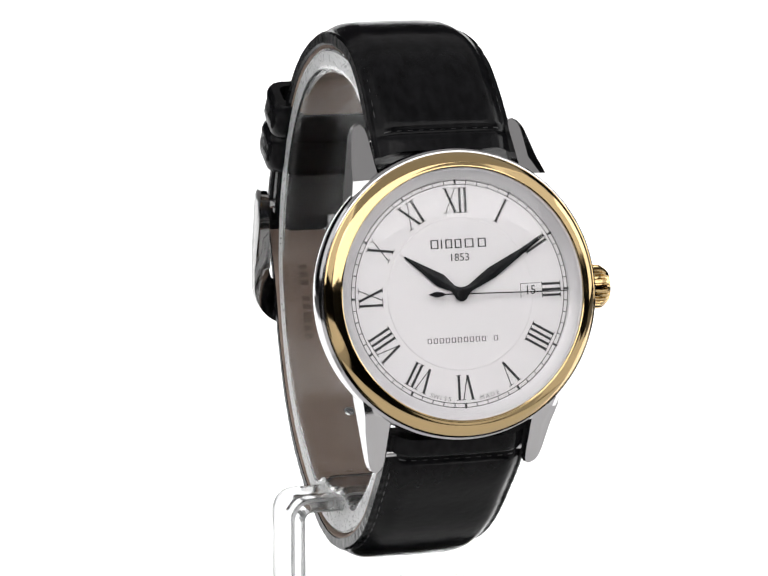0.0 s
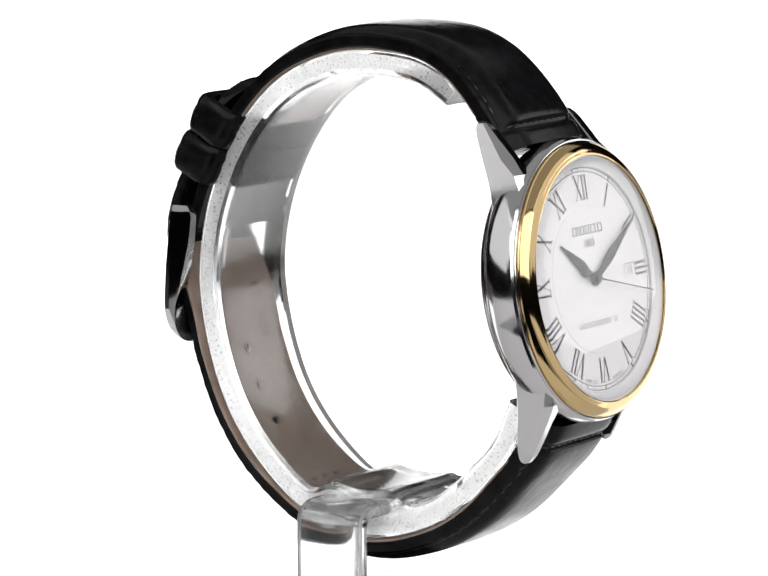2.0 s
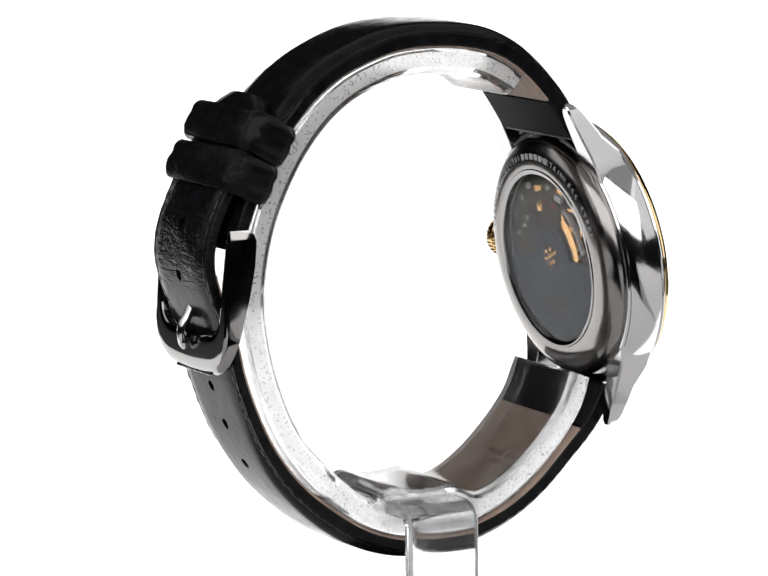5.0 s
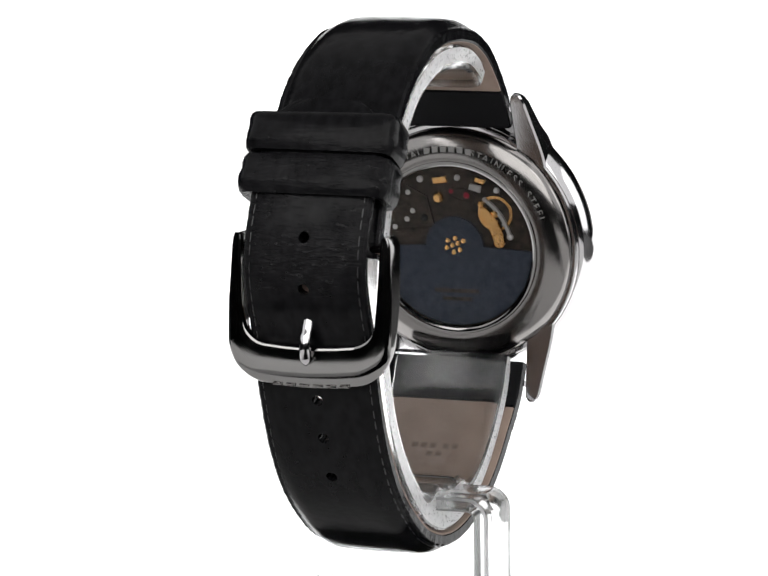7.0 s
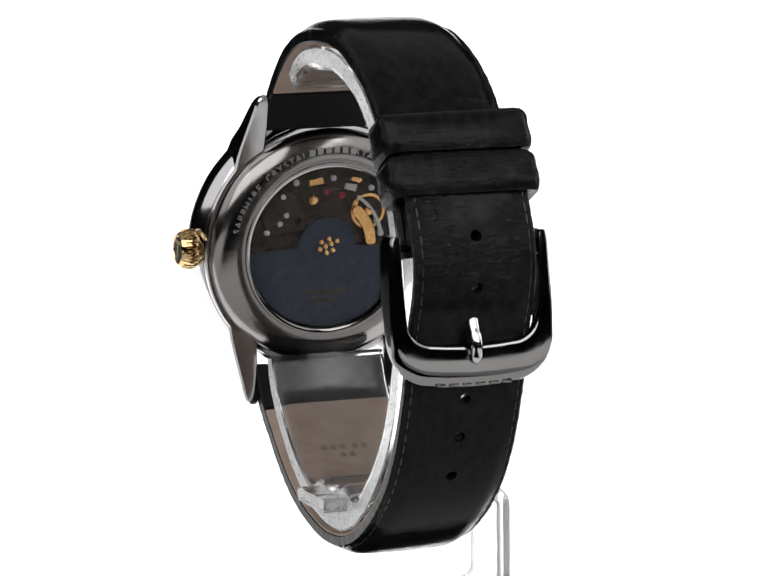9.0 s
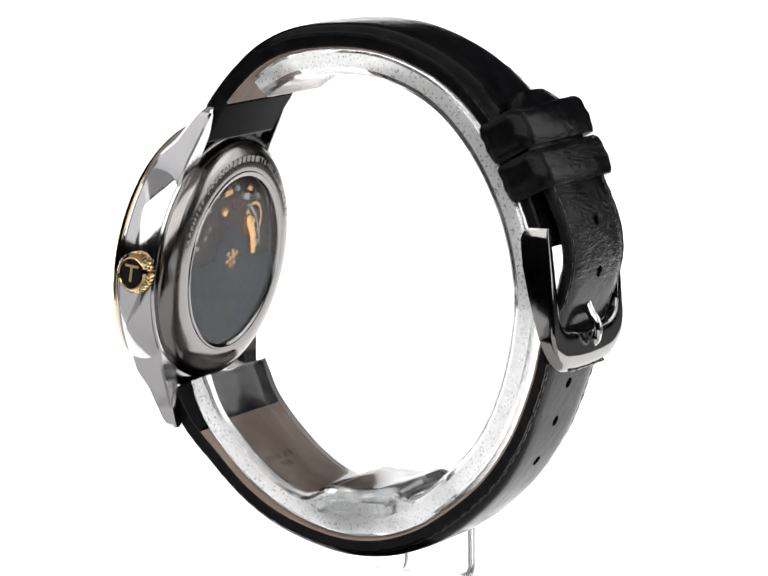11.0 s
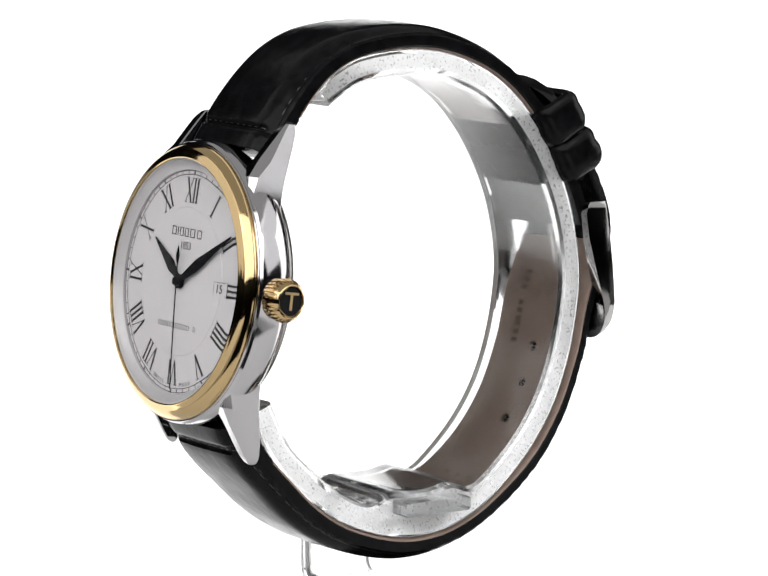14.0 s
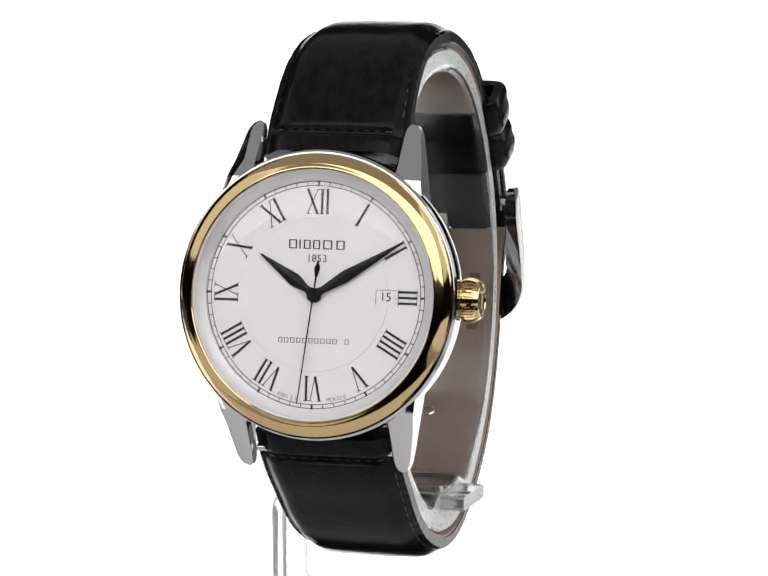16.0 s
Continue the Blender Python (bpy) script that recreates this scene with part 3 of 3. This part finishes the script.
def second_pointer():
    """Points to twelve about its own origin, the dial's middle."""
    bm = bmesh.new()
    for outline in ([(-0.11, -3.2), (0.11, -3.2), (0.06, 15.2), (-0.06, 15.2)], [(0, -5.0), (0.42, -3.7), (0.2, -2.6), (-0.2, -2.6), (-0.42, -3.7)]):
        k = len(outline)
        add(bm, [(x, y, 0.6) for x, y in outline] + [(x, y, 0.7) for x, y in outline],
            [tuple(range(k)), tuple(range(k, 2 * k))] + [(i, (i + 1) % k, k + (i + 1) % k, k + i) for i in range(k)])
    ring = [(0.72 * math.cos(2 * math.pi * i / 24), 0.72 * math.sin(2 * math.pi * i / 24)) for i in range(24)]
    add(bm, [(x, y, 0.5) for x, y in ring] + [(x * 0.85, y * 0.85, 0.95) for x, y in ring],
        [tuple(range(24)), tuple(range(24, 48))] + [(i, (i + 1) % 24, 24 + (i + 1) % 24, 24 + i) for i in range(24)])
    for v in bm.verts:
        v.co *= MM
    bmesh.ops.recalc_face_normals(bm, faces=bm.faces)
    me = bpy.data.meshes.new("second_hand")
    bm.to_mesh(me)
    bm.free()
    me.materials.append(BLACK_METAL)
    ob = new("second_hand", me)
    ob.parent = watch
    return tagged(ob, "thin black second hand with a counterweight")


second_hand = second_pointer()

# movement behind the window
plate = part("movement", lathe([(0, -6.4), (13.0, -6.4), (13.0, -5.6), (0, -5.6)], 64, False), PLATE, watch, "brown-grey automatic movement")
plate.location = (0, 0.85 * math.cos(LEAN) * MM, -0.85 * math.sin(LEAN) * MM)
half = [(12.4 * math.sin(radians(a)), 12.4 * math.cos(radians(a))) for a in range(92, 269, 4)]
half += [(4.6 * math.sin(radians(a)), 4.6 * math.cos(radians(a))) for a in range(270, 451, 12)]
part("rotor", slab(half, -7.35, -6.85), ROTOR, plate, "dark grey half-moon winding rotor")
for r in (6.4, 8.6, 10.6):
    part("rotor_groove", lathe([(r - 0.08, -7.33), (r - 0.08, -7.39), (r + 0.08, -7.39), (r + 0.08, -7.33)], 60, True, radians(95), radians(170)), ROTOR, plate)
for i, w in enumerate((3.6, 2.4)):
    part("engraving_bar", slab([(-w, -7.3 - i * 1.3), (w, -7.3 - i * 1.3), (w, -6.7 - i * 1.3), (-w, -6.7 - i * 1.3)], -7.4, -7.3), PLATE, plate)
part("hub_ring", lathe([(1.9, -7.3), (1.9, -7.45), (2.3, -7.45), (2.3, -7.3)], 32), ROTOR, plate)
for x, u in ((-1.5, 0.9), (-0.6, 0.5), (0.3, 0.15), (1.2, -0.25), (-0.9, -0.5), (0.1, -0.9), (1.0, 0.9), (-0.2, 1.3)):
    part("hub_stud", lathe([(0, -7.62), (0.2, -7.6), (0.36, -7.5), (0.4, -7.3), (0, -7.3)], 14, False, centre=(x, u)), DARK_GOLD, plate)


def curved_bar(inner, outer, first, last, low, high):
    """A flat bar that runs round the middle of the movement, with rounded ends."""
    mid, half = (inner + outer) / 2, (outer - inner) / 2
    pts = [(outer, a) for a in np.linspace(first, last, 9)]
    end = [(mid + half * math.cos(radians(q)), last + math.degrees(half * math.sin(radians(q)) / mid)) for q in (30, 60, 90, 120, 150)]
    start = [(mid - half * math.cos(radians(q)), first - math.degrees(half * math.sin(radians(q)) / mid)) for q in (30, 60, 90, 120, 150)]
    pts += end + [(inner, a) for a in np.linspace(last, first, 9)] + start
    return slab([(-r * math.sin(radians(a)), r * math.cos(radians(a))) for r, a in pts], low, high, inset=0.1)


part("balance_bridge", curved_bar(6.3, 8.0, 42, 84, -6.4, -7.0), DARK_GOLD, plate, "curved copper balance bridge")
part("regulator", curved_bar(8.7, 9.2, 34, 76, -6.4, -6.95), LETTERS, plate, "bright curved regulator spring")
part("balance_wheel", lathe([(2.3, -6.45), (2.3, -6.65), (2.75, -6.65), (2.75, -6.45)], 40, centre=(-6.6, 5.2)), DARK_GOLD, plate, "gold balance wheel")
for pts, mat in (([(-3.6, 8.0), (-3.2, 6.8), (-1.0, 7.2), (0.6, 8.0), (0.2, 9.0), (-2.0, 8.9)], PLATE), ([(3.2, 2.9), (9.6, 2.2), (10.6, 6.2), (7.6, 9.4), (4.2, 7.6)], PLATE),
                 ([(1.0, 10.8), (0.8, 9.9), (3.0, 9.6), (3.2, 10.5)], DARK_GOLD), ([(-4.6, 9.4), (-4.4, 8.4), (-2.6, 8.9), (-2.8, 9.7)], LETTERS), ([(-5.4, 10.3), (-5.0, 9.7), (-3.6, 10.2), (-3.8, 10.8)], DARK_GOLD)):
    part("bridge", slab(pts, -6.35, -6.85, inset=0.08), mat, plate)
for x, u, r, mat, name in ((5.2, 10.2, 0.5, LETTERS, "screw"), (7.2, 8.1, 0.45, LETTERS, "screw"), (6.6, 5.2, 0.45, LETTERS, "screw"), (7.6, 3.9, 0.45, LETTERS, "screw"),
                           (4.7, 4.2, 0.6, BLACK_METAL, "screw"), (-2.2, 7.9, 0.55, RUBY, "jewel"), (0.2, 8.5, 0.4, RUBY, "jewel"), (-8.0, 3.6, 0.4, LETTERS, "screw"), (-8.8, 1.6, 0.5, LETTERS, "screw"),
                           (-7.0, 8.8, 0.45, LETTERS, "screw"), (9.6, 2.6, 0.45, LETTERS, "screw"), (-6.6, 5.2, 0.7, DARK_GOLD, "gear"), (2.4, 7.4, 0.8, DARK_GOLD, "gear"), (-4.4, 6.6, 0.5, DARK_GOLD, "gear"),
                           (6.0, 7.0, 1.2, PLATE, "gear"), (-0.8, 10.6, 0.45, LETTERS, "screw")):
    part(name, lathe([(0, -7.0), (r * 0.6, -6.98), (r * 0.9, -6.9), (r, -6.75), (r, -6.35), (0, -6.35)], 20, False, centre=(x, u)), mat, plate)

# engraving round the back
for text, mid in (("STAINLESS STEEL", -45), ("SAPPHIRE CRYSTAL", 45)):
    for i, ch in enumerate(text):
        a = mid + (i - len(text) / 2) * -4.0
        if ch != " ":
            part("letter", lettering(ch, 1.5, (15.3 * math.sin(radians(a)), 15.3 * math.cos(radians(a))), a, 1.0, -9.33, flip=True), LETTERS, watch)
for i in range(6):
    a = (i - 2.5) * 5.0
    x, u = 15.2 * math.sin(radians(a)), 15.2 * math.cos(radians(a))
    part("name_bar", slab([(x - 0.45, u - 0.65), (x + 0.45, u - 0.65), (x + 0.45, u + 0.65), (x - 0.45, u + 0.65)], -9.36, -9.26), LETTERS, watch)


# strap
def half_width(s, total, wide, narrow):
    return wide + (narrow - wide) * min(1.0, max(0.0, s - 6.0) / (total * 0.34))


def strap_piece(points, crown_of, tip=False):
    line, run = curve_through(points, 0.42)
    line = [(y + w.x * 0.42, z + w.y * 0.42) for (y, z), w in zip(line, outward(line))]
    total = run[-1]
    def section(i):
        s = run[i]
        half = half_width(s, total, 10.2, 9.05 if tip else 9.3)
        if tip and total - s < 6.0:
            half *= math.sqrt(max(0.02, 1 - ((6.0 - (total - s)) / 6.0) ** 2 * 0.75))
        edge, crown = crown_of(s, total)
        dip = math.exp(-((s - 3.1) / 0.45) ** 2)
        wave = (0.5 + 0.5 * math.cos(2 * math.pi * (s - 5.5 + 0.3) / 1.9)) * (0.25 + 0.45 * noise.noise((s * 0.21, total, 0))) + 0.4 * noise.noise((s * 0.8, total, 4))
        wave *= min(1.0, max(0.0, s - 4.5))
        return padded(half, edge - 0.12 * dip, crown - 0.75 * dip * min(1, crown), -0.2, wave)
    return line, run, band(line, section)


def lining_piece(line, run, first, last, name, mat=LINING):
    keep = [i for i, s in enumerate(run) if first <= s <= last]
    sub = [line[i] for i in keep]
    total = run[-1]
    def section(i):
        half = half_width(run[keep[i]], total, 10.2, 9.05) - 0.12
        return [(-half, 0.1), (half, 0.1), (half, -0.28), (half - 0.2, -0.38), (-half + 0.2, -0.38), (-half, -0.28)]
    return part("lining", band(sub, section), mat, watch, name)


def upper_crown(s, total):
    k = min(1.0, s / 45)
    return 2.1 - 0.4 * k, 1.9 - 1.0 * k


def lower_crown(s, total):
    k = min(1.0, s / 45)
    thin = min(1.0, max(0.0, (s - 52) / 20))
    return 2.1 - 0.4 * k - 0.35 * thin, 1.7 - 0.5 * k - 0.85 * thin


up_line, up_run, up_mesh = strap_piece(UPPER_IN, upper_crown)
low_line, low_run, low_mesh = strap_piece(LOWER_IN, lower_crown, True)
part("upper_strap", up_mesh, LEATHER, watch, "glossy black padded leather strap half")
low_part = part("lower_strap", low_mesh, LEATHER, watch, "glossy black leather strap half with punched holes")
lining_piece(up_line, up_run, 7.0, up_run[-1] - 16, "tan leather strap lining")
lining_piece(up_line, up_run, 0.3, 6.9, "matt black folded strap end", FOLD)
lining_piece(low_line, low_run, 0.3, 7.4, "matt black folded strap end", FOLD)
low_lining = lining_piece(low_line, low_run, 7.5, low_run[-1] - 26, "tan leather strap lining")


def stitches(line, run, crown_of, first, last, side):
    """A row of short threads along one edge of the strap."""
    ways = outward(line)
    bm = bmesh.new()
    s = first
    while s < last:
        i = int(np.searchsorted(run, s))
        j = int(np.searchsorted(run, s + 1.3))
        if j >= len(line):
            break
        pts = []
        for k, lift in ((i, -0.08), ((i + j) // 2, -0.02), (j, -0.08)):
            half = half_width(run[k], run[-1], 10.2, 9.05)
            edge, crown = crown_of(run[k], run[-1])
            h = edge + crown * swell(1.0, (half - 1.0) / half) - 0.02 + lift
            w = ways[k]
            pts.append(Vector((side * (half - 1.0), line[k][0] + w.x * h, line[k][1] + w.y * h)))
        rad, ring = 0.13, []
        for p, w in zip(pts, (ways[i], ways[(i + j) // 2], ways[j])):
            out = Vector((0, w.x, w.y))
            for a in range(6):
                ring.append(p + Vector((1, 0, 0)) * rad * math.cos(a * math.pi / 3) + out * rad * math.sin(a * math.pi / 3))
        faces = [(r * 6 + a, r * 6 + (a + 1) % 6, r * 6 + 6 + (a + 1) % 6, r * 6 + 6 + a) for r in range(2) for a in range(6)]
        add(bm, ring, faces + [tuple(range(6)), tuple(range(12, 18))])
        s += 1.9
    return bm


for side in (-1, 1):
    part("stitching", stitches(up_line, up_run, upper_crown, 5.5, up_run[-1] - 18, side), THREAD, watch, "row of black edge stitches", kind="stuff")
    part("stitching", stitches(low_line, low_run, lower_crown, 5.5, low_run[-1] - 8, side), THREAD, watch, "row of black edge stitches", kind="stuff")


def cross_seam(line, run, crown_of, s0):
    """A row of threads across the strap, in the groove at its case end."""
    i = int(np.searchsorted(run, s0))
    w = outward(line)[i]
    edge, crown = crown_of(run[i], run[-1])
    bm = bmesh.new()
    for k in range(11):
        x0 = -8.6 + k * 1.57
        ring = []
        for f, lift in ((0.0, -0.1), (0.25, 0.08), (0.75, 0.08), (1.0, -0.1)):
            x = x0 + 1.25 * f
            h = edge - 0.1 + (crown - 0.75 * min(1, crown)) * swell(10.2 - abs(x), x / 10.2) + lift
            for a in range(6):
                c, d = 0.16 * math.cos(a * math.pi / 3), 0.16 * math.sin(a * math.pi / 3)
                ring.append((x, line[i][0] + w.x * (h + d) + w.y * c, line[i][1] + w.y * (h + d) - w.x * c))
        add(bm, ring, [(r * 6 + a, r * 6 + (a + 1) % 6, r * 6 + 6 + (a + 1) % 6, r * 6 + 6 + a) for r in range(3) for a in range(6)]
            + [tuple(range(6)), tuple(range(18, 24))])
    return bm


part("stitching", cross_seam(up_line, up_run, upper_crown, 3.1), THREAD, watch, "row of black stitches across the strap end", kind="stuff")
part("stitching", cross_seam(low_line, low_run, lower_crown, 3.1), THREAD, watch, "row of black stitches across the strap end", kind="stuff")


def punch(ob, zs, line):
    """Cuts round holes through ob where the strap passes the heights zs on the buckle side."""
    ways = outward(line)
    lift = watch["lift"]
    bm = bmesh.new()
    for z in zs:
        i = min((k for k in range(len(line)) if line[k][0] > 5), key=lambda k: abs(line[k][1] - z))
        w, (y0, z0) = ways[i], line[i]
        d = Vector((w.y, -w.x))
        ring = []
        for h in (-3.0, 5.0):
            for q in range(20):
                a, c = 0.82 * math.cos(q * math.pi / 10), 0.82 * math.sin(q * math.pi / 10)
                ring.append((a * MM, (y0 + w.x * h + d.x * c) * MM, (z0 + w.y * h + d.y * c - TABLE) * MM - lift))
        add(bm, ring, [tuple(range(20)), tuple(range(20, 40))] + [(q, (q + 1) % 20, 20 + (q + 1) % 20, 20 + q) for q in range(20)])
    bmesh.ops.recalc_face_normals(bm, faces=bm.faces)
    me = bpy.data.meshes.new("cutter")
    bm.to_mesh(me)
    bm.free()
    cutter = new("cutter", me)
    cutter.parent = watch
    cut = ob.modifiers.new("cut", "BOOLEAN")
    cut.operation, cut.object, cut.solver = "DIFFERENCE", cutter, "EXACT"
    bpy.context.view_layer.update()
    done = bpy.data.meshes.new_from_object(ob.evaluated_get(bpy.context.evaluated_depsgraph_get()))
    ob.modifiers.remove(cut)
    bpy.data.objects.remove(cutter)
    bm = bmesh.new()
    bm.from_mesh(done)
    for e in bm.edges:
        if len(e.link_faces) == 2 and e.calc_face_angle(0) > radians(35):
            e.smooth = False
    bm.to_mesh(done)
    bm.free()
    ob.data = done


punch(low_part, (-75.0, -81.4, -97.5, -103.3, -108.7), low_line)
punch(low_lining, (-97.5, -103.3, -108.7), low_line)

# stamped marks on the lining, too worn to read
for s0, xs in ((16.0, (-3.0, -1.6, 0.4, 1.8, 3.2)), (18.0, (-0.8, 0.6)), (52.0, (-2.6, 0.0, 2.6))):
    i = int(np.searchsorted(low_run, s0))
    (y0, z0), w = low_line[i], outward(low_line)[i]
    d = Vector((w.y, -w.x))
    for x in xs:
        part("stamp_bar", slab([(x - 0.45, -0.5), (x + 0.45, -0.5), (x + 0.45, 0.5), (x - 0.45, 0.5)], -0.42, -0.3,
                               place=lambda a, c, h: (a, y0 + w.x * h + d.x * c, z0 + w.y * h + d.y * c)), STAMP, low_lining)
# two worn lines of print that run along the lining beside the holes
for x, half, zs in ((5.0, 0.85, (-88.2, -90.0, -93.6, -94.9, -96.2)), (-4.6, 0.6, (-86.8, -88.0, -89.2, -91.4, -92.6, -93.8, -95.0, -96.2, -97.4))):
    for z in zs:
        i = min((k for k in range(len(low_line)) if low_line[k][0] > 5), key=lambda k: abs(low_line[k][1] - z))
        (y0, z0), w = low_line[i], outward(low_line)[i]
        d = Vector((w.y, -w.x))
        part("stamp_bar", slab([(x - half, -0.4), (x + half, -0.4), (x + half, 0.4), (x - half, 0.4)], -0.42, -0.3,
                               place=lambda a, c, h: (a, y0 + w.x * h + d.x * c, z0 + w.y * h + d.y * c)), STAMP, low_lining)


# keepers
def keeper(mid, tilt, wide, inner_low, outer_high, half):
    """A leather loop round both straps: mid (y, z), tilt in degrees of the strap there."""
    a = radians(tilt)
    along, out = Vector((math.cos(a), math.sin(a))), Vector((-math.sin(a), math.cos(a)))
    if out.x < 0:
        out = -out
    t = 1.5
    outline = []
    for r, lo, hi, h in ((2.0, inner_low, outer_high, half), ):
        for cx, cy, a0 in ((h - r, hi - r, 0), (-h + r, hi - r, 90), (-h + r, lo + r, 180), (h - r, lo + r, 270)):
            for i in range(6):
                b = radians(a0 + 18 * i)
                outline.append((cx + r * math.cos(b), cy + r * math.sin(b)))
    k = len(outline)
    verts, faces = [], []
    cy = (inner_low + outer_high) / 2
    stations = ((-wide / 2, -0.35), (-wide / 2 + 0.5, 0.0), (-wide / 3.4, 0.17), (-wide / 8, 0.05), (wide / 16, 0.22), (wide / 4, 0.14), (wide / 2 - 0.5, 0.0), (wide / 2, -0.35), (wide / 2, -t), (-wide / 2, -t))
    for s, grow in stations:
        for x, h in outline:
            fx, fh = 1 + grow / half, 1 + grow / ((outer_high - inner_low) / 2)
            bulge = 0.35 * (1 - (x / half) ** 2) if h > cy else 0
            hh = cy + (h - cy) * fh + bulge
            rumple = 0.22 * noise.noise((x * 0.22, s * 0.6, mid[0] + h * 0.5)) + 0.1 * noise.noise((x * 0.8, s * 1.3, mid[0]))
            p = Vector(mid) + along * (s * (1 + 0.3 * rumple)) + out * (hh + rumple * (1 if h > cy else 0.4))
            verts.append((x * fx * (1 + 0.05 * rumple), p.x, p.y))
    for r in range(len(stations)):
        q = (r + 1) % len(stations)
        for i in range(k):
            j = (i + 1) % k
            faces.append((r * k + i, r * k + j, q * k + j, q * k + i))
    return mesh_of(verts, faces)


part("keeper", keeper((20.85, -63.85), -61, 5.9, -0.2, 7.2, 11.1), LEATHER, watch, "black leather keeper loop")
part("keeper", keeper((23.6, -69.1), -65, 5.9, -0.2, 7.2, 11.1), LEATHER, watch, "black leather keeper loop")


# buckle
def buckle():
    """A rounded U of flat steel, bowed; side bars deeper at the hinge."""
    def bow(z):
        k = (z + 95.5) / 20.0
        return 32.3 - 1.6 * max(0.0, k - 0.1) ** 1.5
    path = [(11.45, -74.6, 10.6), (11.7, -75.1, 10.4), (11.85, -76.2, 10.3), (12.0, -80.0, 10.2), (12.2, -84.0, 10.0), (12.2, -86.5, 9.8)]
    ring_out, ring_in = [], []
    for x, z, xi in path:
        ring_out.append((x, z))
        ring_in.append((xi, z))
    for i in range(1, 17):
        a = radians(90 * i / 16)
        ring_out.append((6.4 + 5.8 * math.cos(a), -89.0 - 6.3 * math.sin(a) - 0.3 * (i / 16)))
        ring_in.append((6.0 + 3.8 * math.cos(a), -86.5 - 3.4 * math.sin(a)))
    ring_out.append((4.0, -95.9))
    ring_in.append((4.0, -90.1))
    ring_out.append((0, -96.0))
    ring_in.append((0, -90.3))
    ring_out += [(-x, z) for x, z in reversed(ring_out[:-1])]
    ring_in += [(-x, z) for x, z in reversed(ring_in[:-1])]
    verts, faces = [], []
    for (xo, zo), (xi, zi) in zip(ring_out, ring_in):
        k = max(0.0, min(1.0, (zo + 96) / 20.5))
        deep = min(4.1, 1.15 + 4.1 * k)
        deep -= 1.1 * max(0.0, (zo + 76.2) / 1.6) ** 2
        yo, yi = bow(zo), bow(zi)
        def mix(f):
            return xo + (xi - xo) * f, zo + (zi - zo) * f, yo + (yi - yo) * f
        drop = 0.9 * max(0, 1 - k * 6)
        for f, d in ((0.0, deep), (0.0, 0.6 + drop * 0.7), (0.04, 0.42 + drop * 0.55), (0.13, 0.2 + drop * 0.3), (0.26, 0.06 + drop * 0.06), (0.45, 0.0), (0.7, 0.0), (0.93, 0.02),
                     (0.97, 0.07), (1.0, 0.2), (1.0, deep - 0.2), (0.9, deep)):
            x, z, y = mix(f)
            verts.append((x, y - d, z))
    k8 = 12
    for i in range(len(ring_out) - 1):
        for s in range(k8):
            q = (s + 1) % k8
            faces.append((i * k8 + s, i * k8 + q, (i + 1) * k8 + q, (i + 1) * k8 + s))
    m = len(ring_out) - 1
    faces += [tuple(range(k8)), tuple(m * k8 + s for s in range(k8))]
    return mesh_of(verts, faces)


clasp = part("buckle", buckle(), DIMMED_STEEL, watch, "polished steel pin buckle", crease=42)
part("hinge_bar", lathe([(0, -11.0), (0.8, -11.0), (0.8, 11.0), (0, 11.0)], 16, False, place=lambda a, b, c: (c, 28.6 + a, -76.6 + b)), STEEL, clasp)


def pin():
    line, run = curve_through([(29.6, -77.0), (30.4, -80.5), (31.0, -84.5), (32.2, -87.6), (33.0, -88.8), (33.3, -90.4), (32.9, -92.6)], 0.4)
    def section(i):
        r = 0.85 if run[i] < run[-1] - 0.9 else 0.85 * math.sqrt(max(0.05, (run[-1] - run[i]) / 0.9))
        return [(r * math.cos(a * math.pi / 6), r * 0.8 * math.sin(a * math.pi / 6)) for a in range(12)]
    return band(line, section)


part("pin", pin(), STEEL, clasp, "rounded steel buckle pin", crease=60)
for i in range(6):
    x = -5.2 + i * 2.0
    part("name_bar", rounded_box((x - 0.7, x + 0.7), (30.9, 31.75), (-95.75, -95.35), 0.1), DIMMED_BACK_STEEL, clasp)


def motions():
    for ob in (watch, stand):
        walk(ob, [(t, pose(0, 0, ob["lift"], 0, 0, a)) for t, a in TURN])
    middle = Vector(onto_case(0, 0, 0)) * MM
    middle.z += -TABLE * MM - watch["lift"]
    rows = []
    for i in range(33):
        t = i * 0.5
        rows.append((t, Matrix.Translation(middle) @ pose(0, 0, 0, 90 - math.degrees(LEAN), 0, 0) @ pose(0, 0, 0, 0, 0, -(91.2 + 6.0 * t))))
    walk(second_hand, rows)


motions()
